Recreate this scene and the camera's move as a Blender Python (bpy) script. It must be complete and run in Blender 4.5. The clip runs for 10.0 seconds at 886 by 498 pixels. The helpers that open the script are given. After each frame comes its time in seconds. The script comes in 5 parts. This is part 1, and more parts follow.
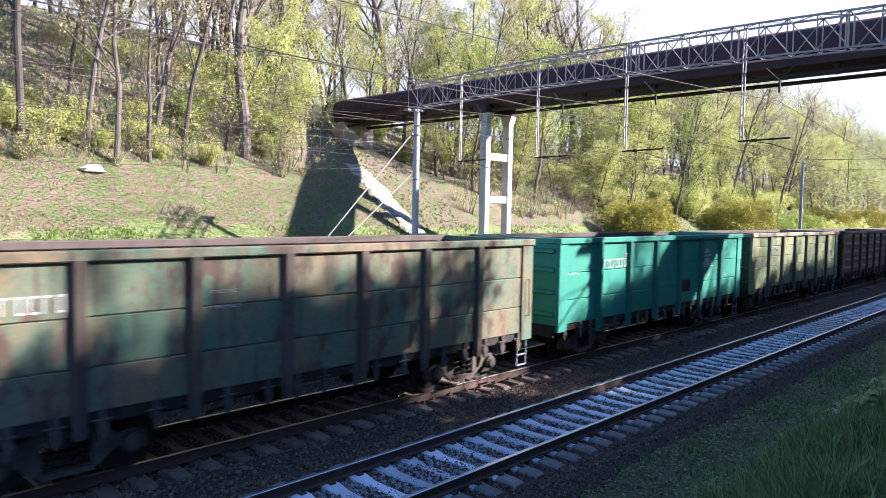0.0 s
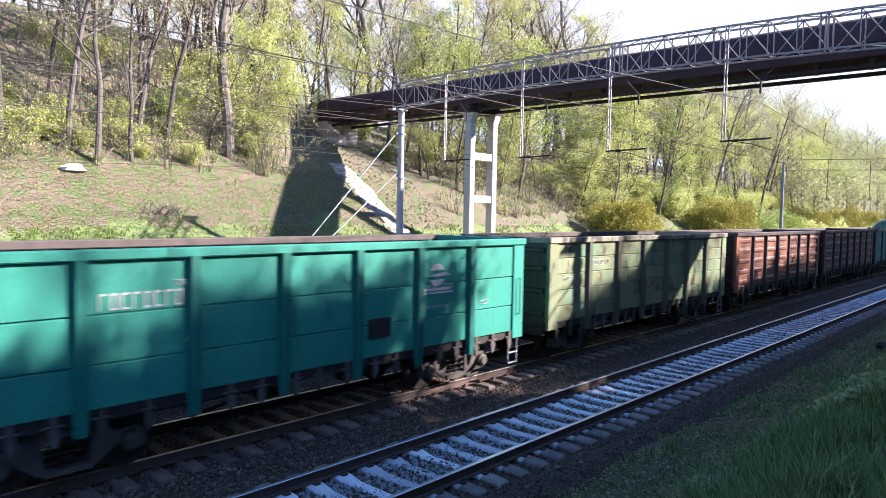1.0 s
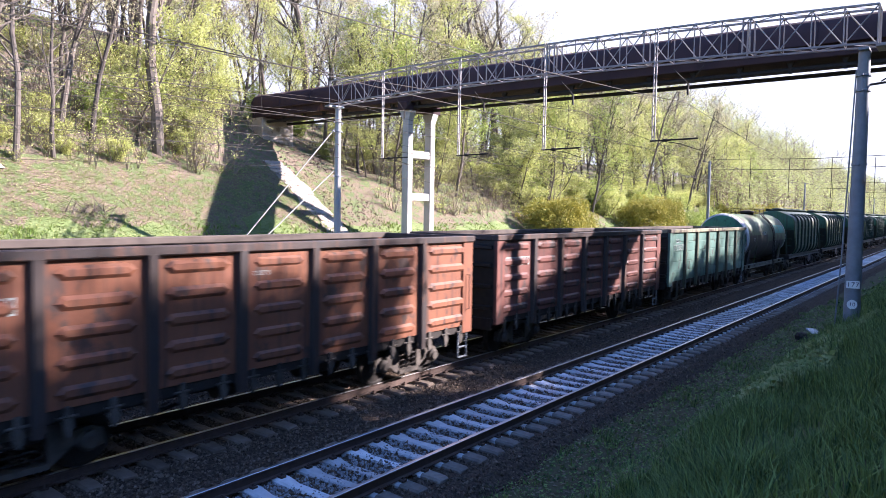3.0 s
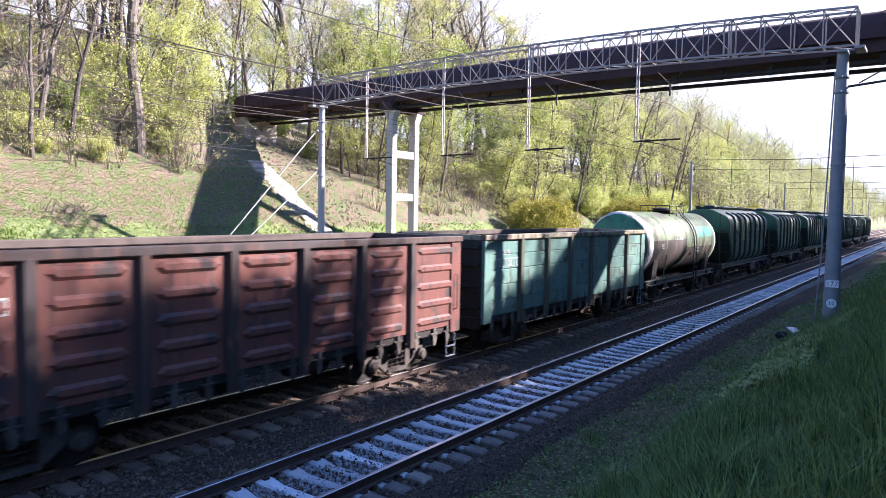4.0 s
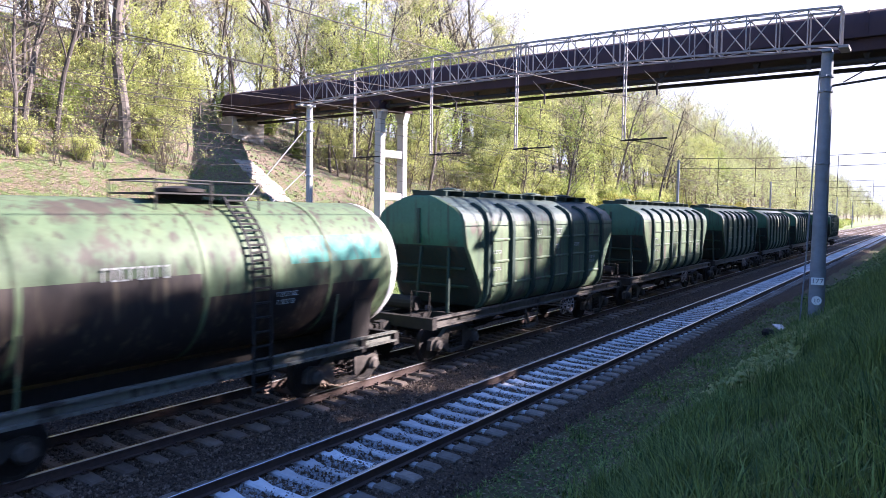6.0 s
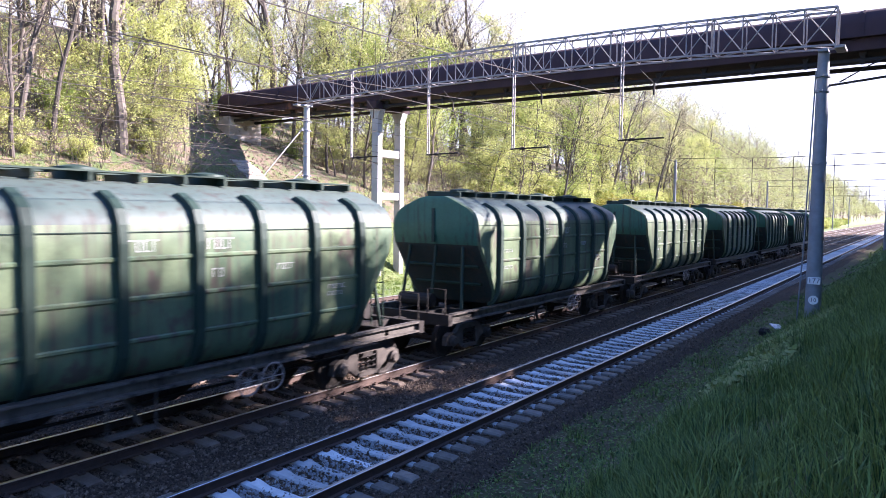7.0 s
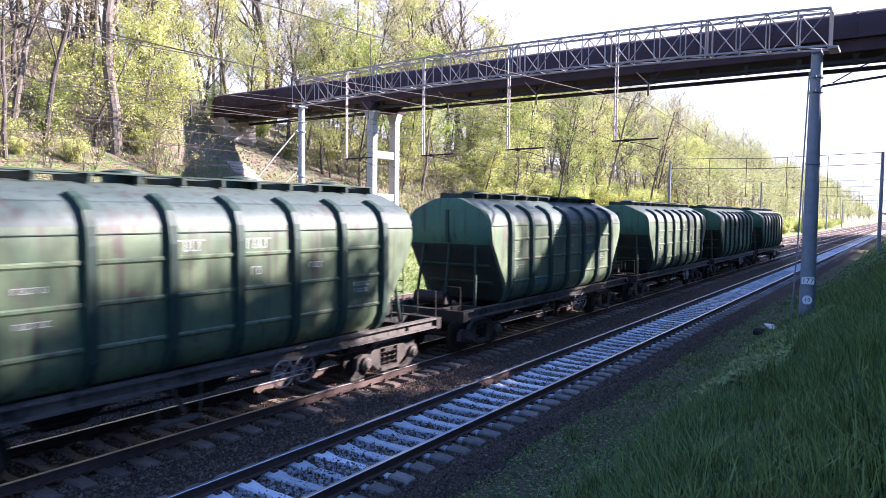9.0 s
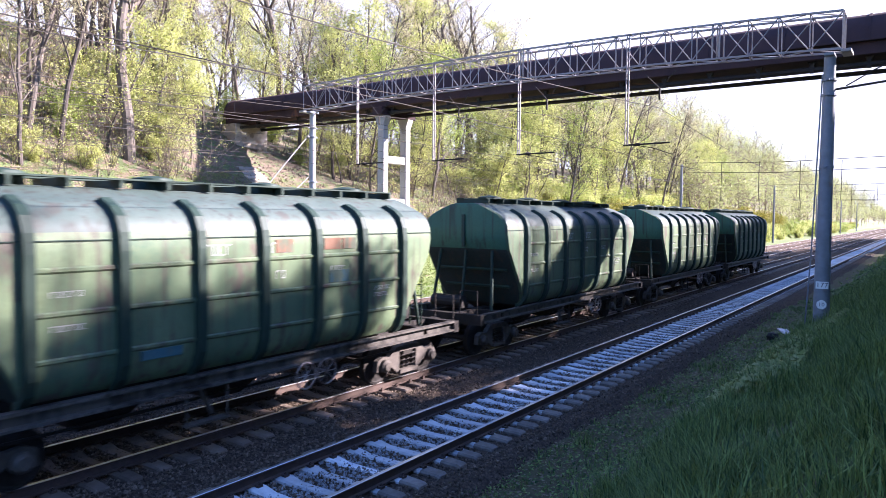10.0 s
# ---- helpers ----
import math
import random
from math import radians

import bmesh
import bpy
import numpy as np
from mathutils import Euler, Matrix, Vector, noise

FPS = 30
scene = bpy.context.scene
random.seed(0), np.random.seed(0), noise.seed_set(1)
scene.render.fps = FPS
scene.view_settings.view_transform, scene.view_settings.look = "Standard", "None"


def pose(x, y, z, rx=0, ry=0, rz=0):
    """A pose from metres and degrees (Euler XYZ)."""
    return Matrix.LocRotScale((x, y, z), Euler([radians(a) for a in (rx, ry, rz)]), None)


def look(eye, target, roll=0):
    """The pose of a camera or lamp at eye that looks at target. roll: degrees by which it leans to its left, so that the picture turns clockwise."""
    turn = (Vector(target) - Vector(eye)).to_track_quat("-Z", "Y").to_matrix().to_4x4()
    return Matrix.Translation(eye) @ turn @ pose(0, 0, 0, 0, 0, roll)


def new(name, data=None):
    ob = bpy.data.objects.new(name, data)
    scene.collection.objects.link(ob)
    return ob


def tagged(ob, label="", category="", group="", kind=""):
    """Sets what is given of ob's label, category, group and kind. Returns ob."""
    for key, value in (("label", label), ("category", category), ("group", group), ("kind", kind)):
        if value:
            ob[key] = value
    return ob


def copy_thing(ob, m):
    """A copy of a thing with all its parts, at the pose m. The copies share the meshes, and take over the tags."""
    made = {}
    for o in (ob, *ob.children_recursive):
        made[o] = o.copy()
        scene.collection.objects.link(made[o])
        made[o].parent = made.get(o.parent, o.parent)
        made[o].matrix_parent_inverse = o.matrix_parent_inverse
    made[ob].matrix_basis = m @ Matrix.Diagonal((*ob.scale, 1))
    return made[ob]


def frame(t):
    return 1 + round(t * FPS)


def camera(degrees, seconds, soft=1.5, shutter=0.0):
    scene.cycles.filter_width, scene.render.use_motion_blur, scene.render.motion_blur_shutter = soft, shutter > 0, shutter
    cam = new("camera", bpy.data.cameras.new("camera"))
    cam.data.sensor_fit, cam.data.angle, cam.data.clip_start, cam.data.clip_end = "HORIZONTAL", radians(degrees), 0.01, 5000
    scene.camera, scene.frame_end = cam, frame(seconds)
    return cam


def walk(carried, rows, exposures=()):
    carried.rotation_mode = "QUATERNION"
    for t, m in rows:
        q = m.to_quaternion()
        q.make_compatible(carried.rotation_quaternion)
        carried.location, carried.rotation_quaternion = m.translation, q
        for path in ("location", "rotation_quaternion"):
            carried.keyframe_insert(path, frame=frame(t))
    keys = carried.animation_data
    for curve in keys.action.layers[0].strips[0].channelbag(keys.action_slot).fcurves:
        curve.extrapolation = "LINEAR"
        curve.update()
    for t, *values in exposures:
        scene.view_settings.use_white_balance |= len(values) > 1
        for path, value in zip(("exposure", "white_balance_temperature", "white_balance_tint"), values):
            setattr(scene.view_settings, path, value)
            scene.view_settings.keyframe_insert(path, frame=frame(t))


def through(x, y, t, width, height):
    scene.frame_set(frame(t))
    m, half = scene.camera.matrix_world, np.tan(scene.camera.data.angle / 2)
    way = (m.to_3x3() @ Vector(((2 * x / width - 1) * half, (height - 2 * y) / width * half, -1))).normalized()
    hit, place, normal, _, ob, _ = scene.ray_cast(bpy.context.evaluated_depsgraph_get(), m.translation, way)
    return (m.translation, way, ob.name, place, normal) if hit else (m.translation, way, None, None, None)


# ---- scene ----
cam = camera(65.29, 10.0, soft=0.4, shutter=0.2)
PATH = [
    (0.0, pose(0, 0, 4.14, 86.92, -1.12, -46.42)),
    (0.5, pose(0, 0, 4.14, 86.92, -1.09, -47.01)),
    (1.0, pose(0, 0, 4.14, 86.91, -1.12, -47.69)),
    (1.5, pose(0, 0, 4.14, 86.85, -1.08, -48.61)),
    (2.0, pose(0, 0, 4.14, 86.84, -1.13, -50.25)),
    (2.5, pose(0, 0, 4.14, 86.83, -1.06, -51.73)),
    (4.0, pose(0, 0, 4.14, 86.87, -1.01, -54.11)),
    (4.5, pose(0, 0, 4.14, 86.86, -0.96, -54.51)),
    (5.0, pose(0, 0, 4.14, 86.82, -0.94, -54.77)),
    (5.5, pose(0, 0, 4.14, 86.83, -0.90, -54.94)),
    (7.0, pose(0, 0, 4.14, 86.81, -0.81, -55.29)),
    (7.5, pose(0, 0, 4.14, 86.90, -0.79, -55.40)),
    (8.0, pose(0, 0, 4.14, 86.84, -0.78, -55.49)),
    (8.5, pose(0, 0, 4.14, 86.87, -0.74, -55.61)),
    (9.0, pose(0, 0, 4.14, 86.89, -0.70, -55.69)),
    (9.5, pose(0, 0, 4.14, 86.96, -0.69, -55.66)),
    (10.0, pose(0, 0, 4.14, 87.28, -0.56, -54.80)),
]
walk(cam, PATH, [(0.0, 2.24, 5650, 21), (2.5, 2.33, 5650, 23), (5.5, 2.36, 5600, 26), (7.5, 2.53, 5600, 28), (10.0, 2.52, 5600, 28)])

# ---- plan: x runs along the tracks, y across them, z = 0 at the rail head ----
TRACKS = (7.91, 11.86, 16.02, 20.05)
TRAIN_Y = TRACKS[1]
PORTAL_X = 24.3
BRIDGE_X = 34.5

# ---- light ----
SUN_WAY = Vector((-2.45, 2.6, -1.95)).normalized()
world = bpy.data.worlds.new("world")
scene.world = world
world.use_nodes = True
sky = world.node_tree.nodes.new("ShaderNodeTexSky")
sky.sky_type, sky.sun_disc = "NISHITA", False
sky.sun_elevation = math.asin(-SUN_WAY.z)
sky.sun_rotation = math.atan2(-SUN_WAY.x, -SUN_WAY.y)
sky.air_density, sky.dust_density, sky.ozone_density = 1.0, 0.2, 6.0
world.node_tree.links.new(sky.outputs[0], world.node_tree.nodes["Background"].inputs[0])
world.node_tree.nodes["Background"].inputs[1].default_value = 0.075
sun = new("sun", bpy.data.lights.new("sun", "SUN"))
sun.data.energy, sun.data.angle, sun.data.color = 5.0, radians(0.7), (1.0, 0.89, 0.74)
sun.matrix_world = look((0, 0, 60), Vector((0, 0, 60)) + SUN_WAY)


# ---- materials ----
def material(name, color, second=None, scale=4.0, detail=8.0, rough=0.8, metal=0.0, bump=0.0, bump_scale=30.0, spread=0.5, fine=None, fine_scale=60.0, stretch=(1, 1, 1), by_object=0.0, spots=None, spot_scale=1.2, spot_from=0.58, spec=0.3, streak=None, streak_from=0.56):
    """Two-scale noise between base colours, optional stains with shapes of their own, and fine relief."""
    m = bpy.data.materials.new(name)
    m.use_nodes = True
    t = m.node_tree
    n, link = t.nodes, t.links.new
    b = n["Principled BSDF"]
    b.inputs["Roughness"].default_value, b.inputs["Metallic"].default_value = rough, metal
    b.inputs["Specular IOR Level"].default_value = spec
    co = n.new("ShaderNodeTexCoord")
    mp = n.new("ShaderNodeMapping")
    mp.inputs["Scale"].default_value = stretch
    link(co.outputs["Object"], mp.inputs[0])
    src = mp.outputs[0]
    if by_object:
        info = n.new("ShaderNodeObjectInfo")
        add = n.new("ShaderNodeVectorMath")
        add.operation = "MULTIPLY_ADD"
        add.inputs[1].default_value = (37.0, 19.0, 53.0)
        link(info.outputs["Random"], add.inputs[0])
        link(mp.outputs[0], add.inputs[2])
        src = add.outputs[0]

    def tex(s, d):
        x = n.new("ShaderNodeTexNoise")
        x.inputs["Scale"].default_value, x.inputs["Detail"].default_value = s, d
        x.inputs["Roughness"].default_value = 0.62
        link(src, x.inputs["Vector"])
        return x.outputs[0]

    def ramp(val, a, z):
        r = n.new("ShaderNodeMapRange")
        r.inputs["From Min"].default_value, r.inputs["From Max"].default_value = a, z
        link(val, r.inputs["Value"])
        return r.outputs[0]

    def mix(fac, a, c):
        x = n.new("ShaderNodeMix")
        x.data_type = "RGBA"
        link(fac, x.inputs["Factor"])
        for sock, v in ((x.inputs[6], a), (x.inputs[7], c)):
            if isinstance(v, tuple):
                sock.default_value = (*v, 1)
            else:
                link(v, sock)
        return x.outputs[2]

    col = color
    if second:
        col = mix(ramp(tex(scale, detail), 0.5 - spread / 2, 0.5 + spread / 2), color, second)
    if fine:
        col = mix(ramp(tex(fine_scale, 3.0), 0.4, 0.75), col, fine)
    if spots:
        col = mix(ramp(tex(spot_scale, 9.0), spot_from, spot_from + 0.07), col, spots)
    if streak:
        run = n.new("ShaderNodeMapping")
        run.inputs["Scale"].default_value = (5.0, 5.0, 0.35)
        link(src, run.inputs[0])
        lines = n.new("ShaderNodeTexNoise")
        lines.inputs["Scale"].default_value, lines.inputs["Detail"].default_value = 1.6, 6.0
        link(run.outputs[0], lines.inputs["Vector"])
        col = mix(ramp(lines.outputs[0], streak_from, streak_from + 0.16), col, streak)
    if by_object:
        hsv = n.new("ShaderNodeHueSaturation")
        link(ramp(info.outputs["Random"], 0, 1), hsv.inputs["Value"])
        hsv.inputs["Value"].links[0].from_node.inputs["To Min"].default_value = 1 - by_object
        hsv.inputs["Value"].links[0].from_node.inputs["To Max"].default_value = 1 + by_object
        if isinstance(col, tuple):
            hsv.inputs["Color"].default_value = (*col, 1)
        else:
            link(col, hsv.inputs["Color"])
        col = hsv.outputs[0]
    if isinstance(col, tuple):
        b.inputs["Base Color"].default_value = (*col, 1)
    else:
        link(col, b.inputs["Base Color"])
    if bump:
        bm = n.new("ShaderNodeBump")
        bm.inputs["Strength"].default_value = bump
        bm.inputs["Distance"].default_value = 0.02
        link(tex(bump_scale, 6.0), bm.inputs["Height"])
        link(bm.outputs[0], b.inputs["Normal"])
    return m


def foliage(name, a, c, through=0.35):
    """Thin leaf: base colours by island, with light passing through."""
    m = bpy.data.materials.new(name)
    m.use_nodes = True
    t = m.node_tree
    n, link = t.nodes, t.links.new
    geo = n.new("ShaderNodeNewGeometry")
    mix = n.new("ShaderNodeMix")
    mix.data_type = "RGBA"
    mix.inputs[6].default_value, mix.inputs[7].default_value = (*a, 1), (*c, 1)
    link(geo.outputs["Random Per Island"], mix.inputs["Factor"])
    b = n["Principled BSDF"]
    b.inputs["Roughness"].default_value = 0.6
    b.inputs["Specular IOR Level"].default_value = 0.25
    link(mix.outputs[2], b.inputs["Base Color"])
    tr = n.new("ShaderNodeBsdfTranslucent")
    link(mix.outputs[2], tr.inputs["Color"])
    ms = n.new("ShaderNodeMixShader")
    ms.inputs[0].default_value = through
    link(b.outputs[0], ms.inputs[1])
    link(tr.outputs[0], ms.inputs[2])
    link(ms.outputs[0], n["Material Output"].inputs["Surface"])
    return m


M_GROUND = material("leaf_litter", (0.165, 0.112, 0.085), (0.095, 0.085, 0.055), 0.9, 9, 0.95, bump=1.0, bump_scale=9, spread=0.35, fine=(0.21, 0.155, 0.12), fine_scale=7, spots=(0.10, 0.125, 0.05), spot_scale=1.7, spot_from=0.485)
# The fine dark grain is painted-in shade of the crevices between stones.
M_BALLAST = material("ballast", (0.055, 0.039, 0.028), (0.125, 0.09, 0.065), 16, 4, 0.9, bump=1.0, bump_scale=22, spread=0.25, fine=(0.02, 0.016, 0.014), fine_scale=22, spec=0.06)
M_STONE = material("ballast_stone", (0.04, 0.03, 0.022), (0.215, 0.16, 0.12), 11, 3, 0.9, spread=0.3, spec=0.1)
M_SLEEPER = material("concrete_sleeper", (0.68, 0.68, 0.69), (0.46, 0.46, 0.47), 5, 8, 0.9, bump=0.3, bump_scale=60, by_object=0.25)
M_SLEEPER_OLD = material("rusty_concrete_sleeper", (0.20, 0.15, 0.115), (0.12, 0.09, 0.068), 5, 8, 0.9, bump=0.4, bump_scale=50, by_object=0.3)
M_RAIL = material("rail_steel", (0.10, 0.065, 0.05), (0.06, 0.042, 0.036), 8, 6, 0.75, 0.2, bump=0.2, bump_scale=80)
M_RAILTOP = material("worn_rail_head", (0.50, 0.485, 0.475), None, rough=0.38, metal=1.0)
M_BOGIE = material("dusty_cast_steel", (0.11, 0.092, 0.076), (0.045, 0.038, 0.033), 5, 8, 0.75, 0.2, bump=0.3, bump_scale=40, by_object=0.3)
M_DARK = material("sooty_steel", (0.02, 0.018, 0.017), (0.045, 0.036, 0.03), 6, 8, 0.7, 0.3, bump=0.3, bump_scale=40)
M_STEEL = material("grey_paint", (0.235, 0.25, 0.275), (0.16, 0.168, 0.18), 3, 8, 0.6, spots=(0.22, 0.15, 0.11), spot_scale=3, spot_from=0.66)
M_TRUSS = material("pale_grey_truss_paint", (0.34, 0.30, 0.285), (0.22, 0.195, 0.185), 3, 8, 0.6, spots=(0.28, 0.20, 0.16), spot_scale=3, spot_from=0.66)
M_CONCRETE = material("pale_concrete", (0.46, 0.43, 0.395), (0.32, 0.30, 0.275), 2, 8, 0.9, bump=0.25, bump_scale=30, stretch=(1, 1, 0.4))
M_GALLERY = material("dark_brown_sheet", (0.07, 0.042, 0.042), (0.04, 0.028, 0.032), 1.5, 8, 0.9, 0.0, spec=0.1, bump=0.2, bump_scale=10, spots=(0.19, 0.09, 0.055), spot_scale=0.8, spot_from=0.62, stretch=(1, 0.6, 0.25))


# ---- mesh building ----
class Shape:
    """Vertices and faces of one part."""

    def __init__(self):
        self.v, self.f, self.mi = [], [], []

    def add(self, vs, fs, m=None, mi=0):
        o = len(self.v)
        self.v += [tuple(m @ Vector(p)) if m else tuple(p) for p in vs]
        self.f += [tuple(o + i for i in q) for q in fs]
        self.mi += [mi] * len(fs)
        return self

    def box(self, x0, x1, y0, y1, z0, z1, m=None, mi=0):
        vs = [(x, y, z) for x in (x0, x1) for y in (y0, y1) for z in (z0, z1)]
        return self.add(vs, [(0, 1, 3, 2), (4, 6, 7, 5), (0, 4, 5, 1), (2, 3, 7, 6), (0, 2, 6, 4), (1, 5, 7, 3)], m, mi)

    def chamfer(self, x0, x1, y0, y1, z0, z1, c=0.01, m=None, mi=0):
        """A box whose edges are cut by c."""
        vs, fs = [], []
        lo, hi = (x0, y0, z0), (x1, y1, z1)
        for k in range(8):
            s = [(k >> 2) & 1, (k >> 1) & 1, k & 1]
            for a in range(3):
                vs.append(tuple((hi[i] if s[i] else lo[i]) + (0 if i == a else (-c if s[i] else c)) for i in range(3)))
        idx = lambda i, j, k, a: (i * 4 + j * 2 + k) * 3 + a
        for a in range(3):
            for s in (0, 1):
                q = []
                for u, w in ((0, 0), (0, 1), (1, 1), (1, 0)):
                    b = [0, 0, 0]
                    b[a], b[(a + 1) % 3], b[(a + 2) % 3] = s, u, w
                    q.append(idx(*b, a))
                fs.append(tuple(q if not s else q[::-1]))
            u1, u2 = (a + 1) % 3, (a + 2) % 3
            for s1 in (0, 1):
                for s2 in (0, 1):
                    b0, b1 = [0, 0, 0], [0, 0, 0]
                    b0[a], b1[a] = 0, 1
                    for b in (b0, b1):
                        b[u1], b[u2] = s1, s2
                    fs.append((idx(*b0, u1), idx(*b1, u1), idx(*b1, u2), idx(*b0, u2)))
        for i in range(8):
            fs.append((i * 3, i * 3 + 1, i * 3 + 2))
        return self.add(vs, fs, m, mi)

    def tube(self, p, q, r, r2=None, n=8, mi=0, caps=True):
        p, q = Vector(p), Vector(q)
        d = (q - p)
        if d.length < 1e-6:
            return self
        rot = d.to_track_quat("Z", "Y").to_matrix()
        r2 = r if r2 is None else r2
        vs = []
        for c, rr in ((p, r), (q, r2)):
            for i in range(n):
                a = 2 * math.pi * i / n
                vs.append(c + rot @ Vector((rr * math.cos(a), rr * math.sin(a), 0)))
        fs = [(i, (i + 1) % n, n + (i + 1) % n, n + i) for i in range(n)]
        if caps:
            fs += [tuple(range(n - 1, -1, -1)), tuple(range(n, 2 * n))]
        return self.add(vs, fs, None, mi)

    def line(self, pts, r, n=5, mi=0, r_end=None):
        """A bent tube through the points, in one piece."""
        k = len(pts) - 1
        r_end = r if r_end is None else r_end
        pts = [Vector(p) for p in pts]
        o = len(self.v)
        side = None
        for i, p in enumerate(pts):
            d = (pts[min(i + 1, k)] - pts[max(i - 1, 0)]).normalized()
            if side is None:
                side = d.orthogonal().normalized()
            side = side - d * side.dot(d)
            side = side.normalized() if side.length > 1e-5 else d.orthogonal().normalized()
            up = d.cross(side)
            rr = r + (r_end - r) * i / k
            for j in range(n):
                a = 2 * math.pi * j / n
                self.v.append(tuple(p + side * (rr * math.cos(a)) + up * (rr * math.sin(a))))
        new_f = [(o + i * n + j, o + i * n + (j + 1) % n, o + (i + 1) * n + (j + 1) % n, o + (i + 1) * n + j) for i in range(k) for j in range(n)]
        new_f += [tuple(o + j for j in range(n - 1, -1, -1)), tuple(o + k * n + j for j in range(n))]
        self.f += new_f
        self.mi += [mi] * len(new_f)
        return self

    def extrude(self, prof, x0, x1, axis="x", mi=0):
        """A closed outline (u, w) drawn out along an axis."""
        n = len(prof)
        put = {"x": lambda s, u, w: (s, u, w), "y": lambda s, u, w: (u, s, w), "z": lambda s, u, w: (u, w, s)}[axis]
        vs = [put(x0, *q) for q in prof] + [put(x1, *q) for q in prof]
        fs = [(i, (i + 1) % n, n + (i + 1) % n, n + i) for i in range(n)] + [tuple(range(n - 1, -1, -1)), tuple(range(n, 2 * n))]
        return self.add(vs, fs, None, mi)

    def lathe(self, prof, n=20, m=None, mi=0):
        """Rings (radius, height) turned about z."""
        vs = [(r * math.cos(2 * math.pi * i / n), r * math.sin(2 * math.pi * i / n), z) for r, z in prof for i in range(n)]
        fs = [(k * n + i, k * n + (i + 1) % n, (k + 1) * n + (i + 1) % n, (k + 1) * n + i) for k in range(len(prof) - 1) for i in range(n)]
        fs += [tuple(range(n - 1, -1, -1)), tuple(range((len(prof) - 1) * n, len(prof) * n))]
        return self.add(vs, fs, m, mi)

    def mesh(self, name, *mats, smooth=False, angle=None):
        me = bpy.data.meshes.new(name)
        me.from_pydata(self.v, [], self.f)
        for m in mats:
            me.materials.append(m)
        if len(mats) > 1:
            me.polygons.foreach_set("material_index", self.mi)
        if len(self.f) < 60000:
            bm = bmesh.new()
            bm.from_mesh(me)
            bmesh.ops.recalc_face_normals(bm, faces=bm.faces)
            bm.to_mesh(me)
            bm.free()
        if smooth:
            me.polygons.foreach_set("use_smooth", [True] * len(me.polygons))
            if angle:
                me.set_sharp_from_angle(angle=radians(angle))
        me.update()
        return me


def part(name, shape, mat, parent=None, label="", m=None, smooth=False, angle=None, kind=""):
    """One mesh object, under a thing or a part."""
    data = shape if isinstance(shape, bpy.types.Mesh) else shape.mesh(name, *(mat if isinstance(mat, (tuple, list)) else (mat,)), smooth=smooth, angle=angle)
    ob = new(name, data)
    if m is not None:
        ob.matrix_basis = m
    if parent:
        ob.parent = parent
    return tagged(ob, label=label, kind=kind)


def thing(name, label, category, group="", m=None, kind=""):
    ob = new(name)
    if m is not None:
        ob.matrix_basis = m
    return tagged(ob, label, category, group, kind)


# ---- ground ----
def terrain(x, y):
    """Height of the ground: near bank, track bed, far cutting slope."""
    if y < 5.3:
        z = -0.42 + 0.60 * max(0.0, 4.75 - y) if y > -1.5 else -0.42 + 0.6 * 6.25 + 0.10 * (-1.5 - y)
    elif y < 27.5:
        z = -0.42
    elif y < 36.5:
        z = -0.42 + 0.74 * (y - 27.5)
    else:
        steep = 0.36 + 0.25 * min(1.0, max(0.0, (44.0 - x) / 14.0))
        z = 6.24 + steep * (min(y, 56.0) - 36.5) + 0.06 * max(0.0, y - 56.0)
    rough = 1.0 if (y < 4.5 or y > 28) else 0.15
    z += rough * (0.25 * (noise.noise((x * 0.12, y * 0.16, 3.1))) + 0.07 * noise.noise((x * 0.7, y * 0.7, 1.7)))
    return z


def axis_steps(stops):
    out = []
    for a, b, s in stops:
        k = max(1, int(round((b - a) / s)))
        out += [a + (b - a) * i / k for i in range(k)]
    return out + [stops[-1][1]]


def sheet(xs, ys, fn):
    s = Shape()
    s.v = [(x, y, fn(x, y)) for x in xs for y in ys]
    n = len(ys)
    s.f = [(i * n + j, (i + 1) * n + j, (i + 1) * n + j + 1, i * n + j + 1) for i in range(len(xs) - 1) for j in range(n - 1)]
    s.mi = [0] * len(s.f)
    return s


gx = axis_steps([(-1500, -100, 100), (-100, -20, 8), (-20, 4, 1.0), (4, 60, 0.5), (60, 200, 3), (200, 600, 20), (600, 2500, 100)])
gy = axis_steps([(-1500, -60, 120), (-60, -8, 4), (-8, 8, 0.4), (8, 27, 1.5), (27, 44, 0.5), (44, 100, 2), (100, 1500, 100)])
ground = part("ground", sheet(gx, [6.7] + [y for y in gy if y > 6.7], terrain), M_GROUND, smooth=True)
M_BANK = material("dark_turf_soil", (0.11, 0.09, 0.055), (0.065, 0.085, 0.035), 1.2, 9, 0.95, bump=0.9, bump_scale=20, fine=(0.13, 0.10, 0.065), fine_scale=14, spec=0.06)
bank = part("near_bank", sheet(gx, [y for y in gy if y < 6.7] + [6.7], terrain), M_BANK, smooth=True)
tagged(bank, "dark turf and soil of the shaded near bank", "ground", kind="structure")
tagged(ground, "leaf-strewn earth and short grass of a railway cutting", "ground", kind="structure")


def bed(x, y):
    z = -0.36
    for c in TRACKS:
        z = max(z, min(-0.262, -0.262 - 0.6 * (abs(y - c) - 1.75)))
    z -= 0.22 * max(0.0, 6.1 - y) + (0.07 * noise.noise((x * 0.6, y * 0.6, 5.0)) if y < 6.4 else 0.0)
    return z + 0.02 * noise.noise((x * 2.1, y * 2.1, 0.3))


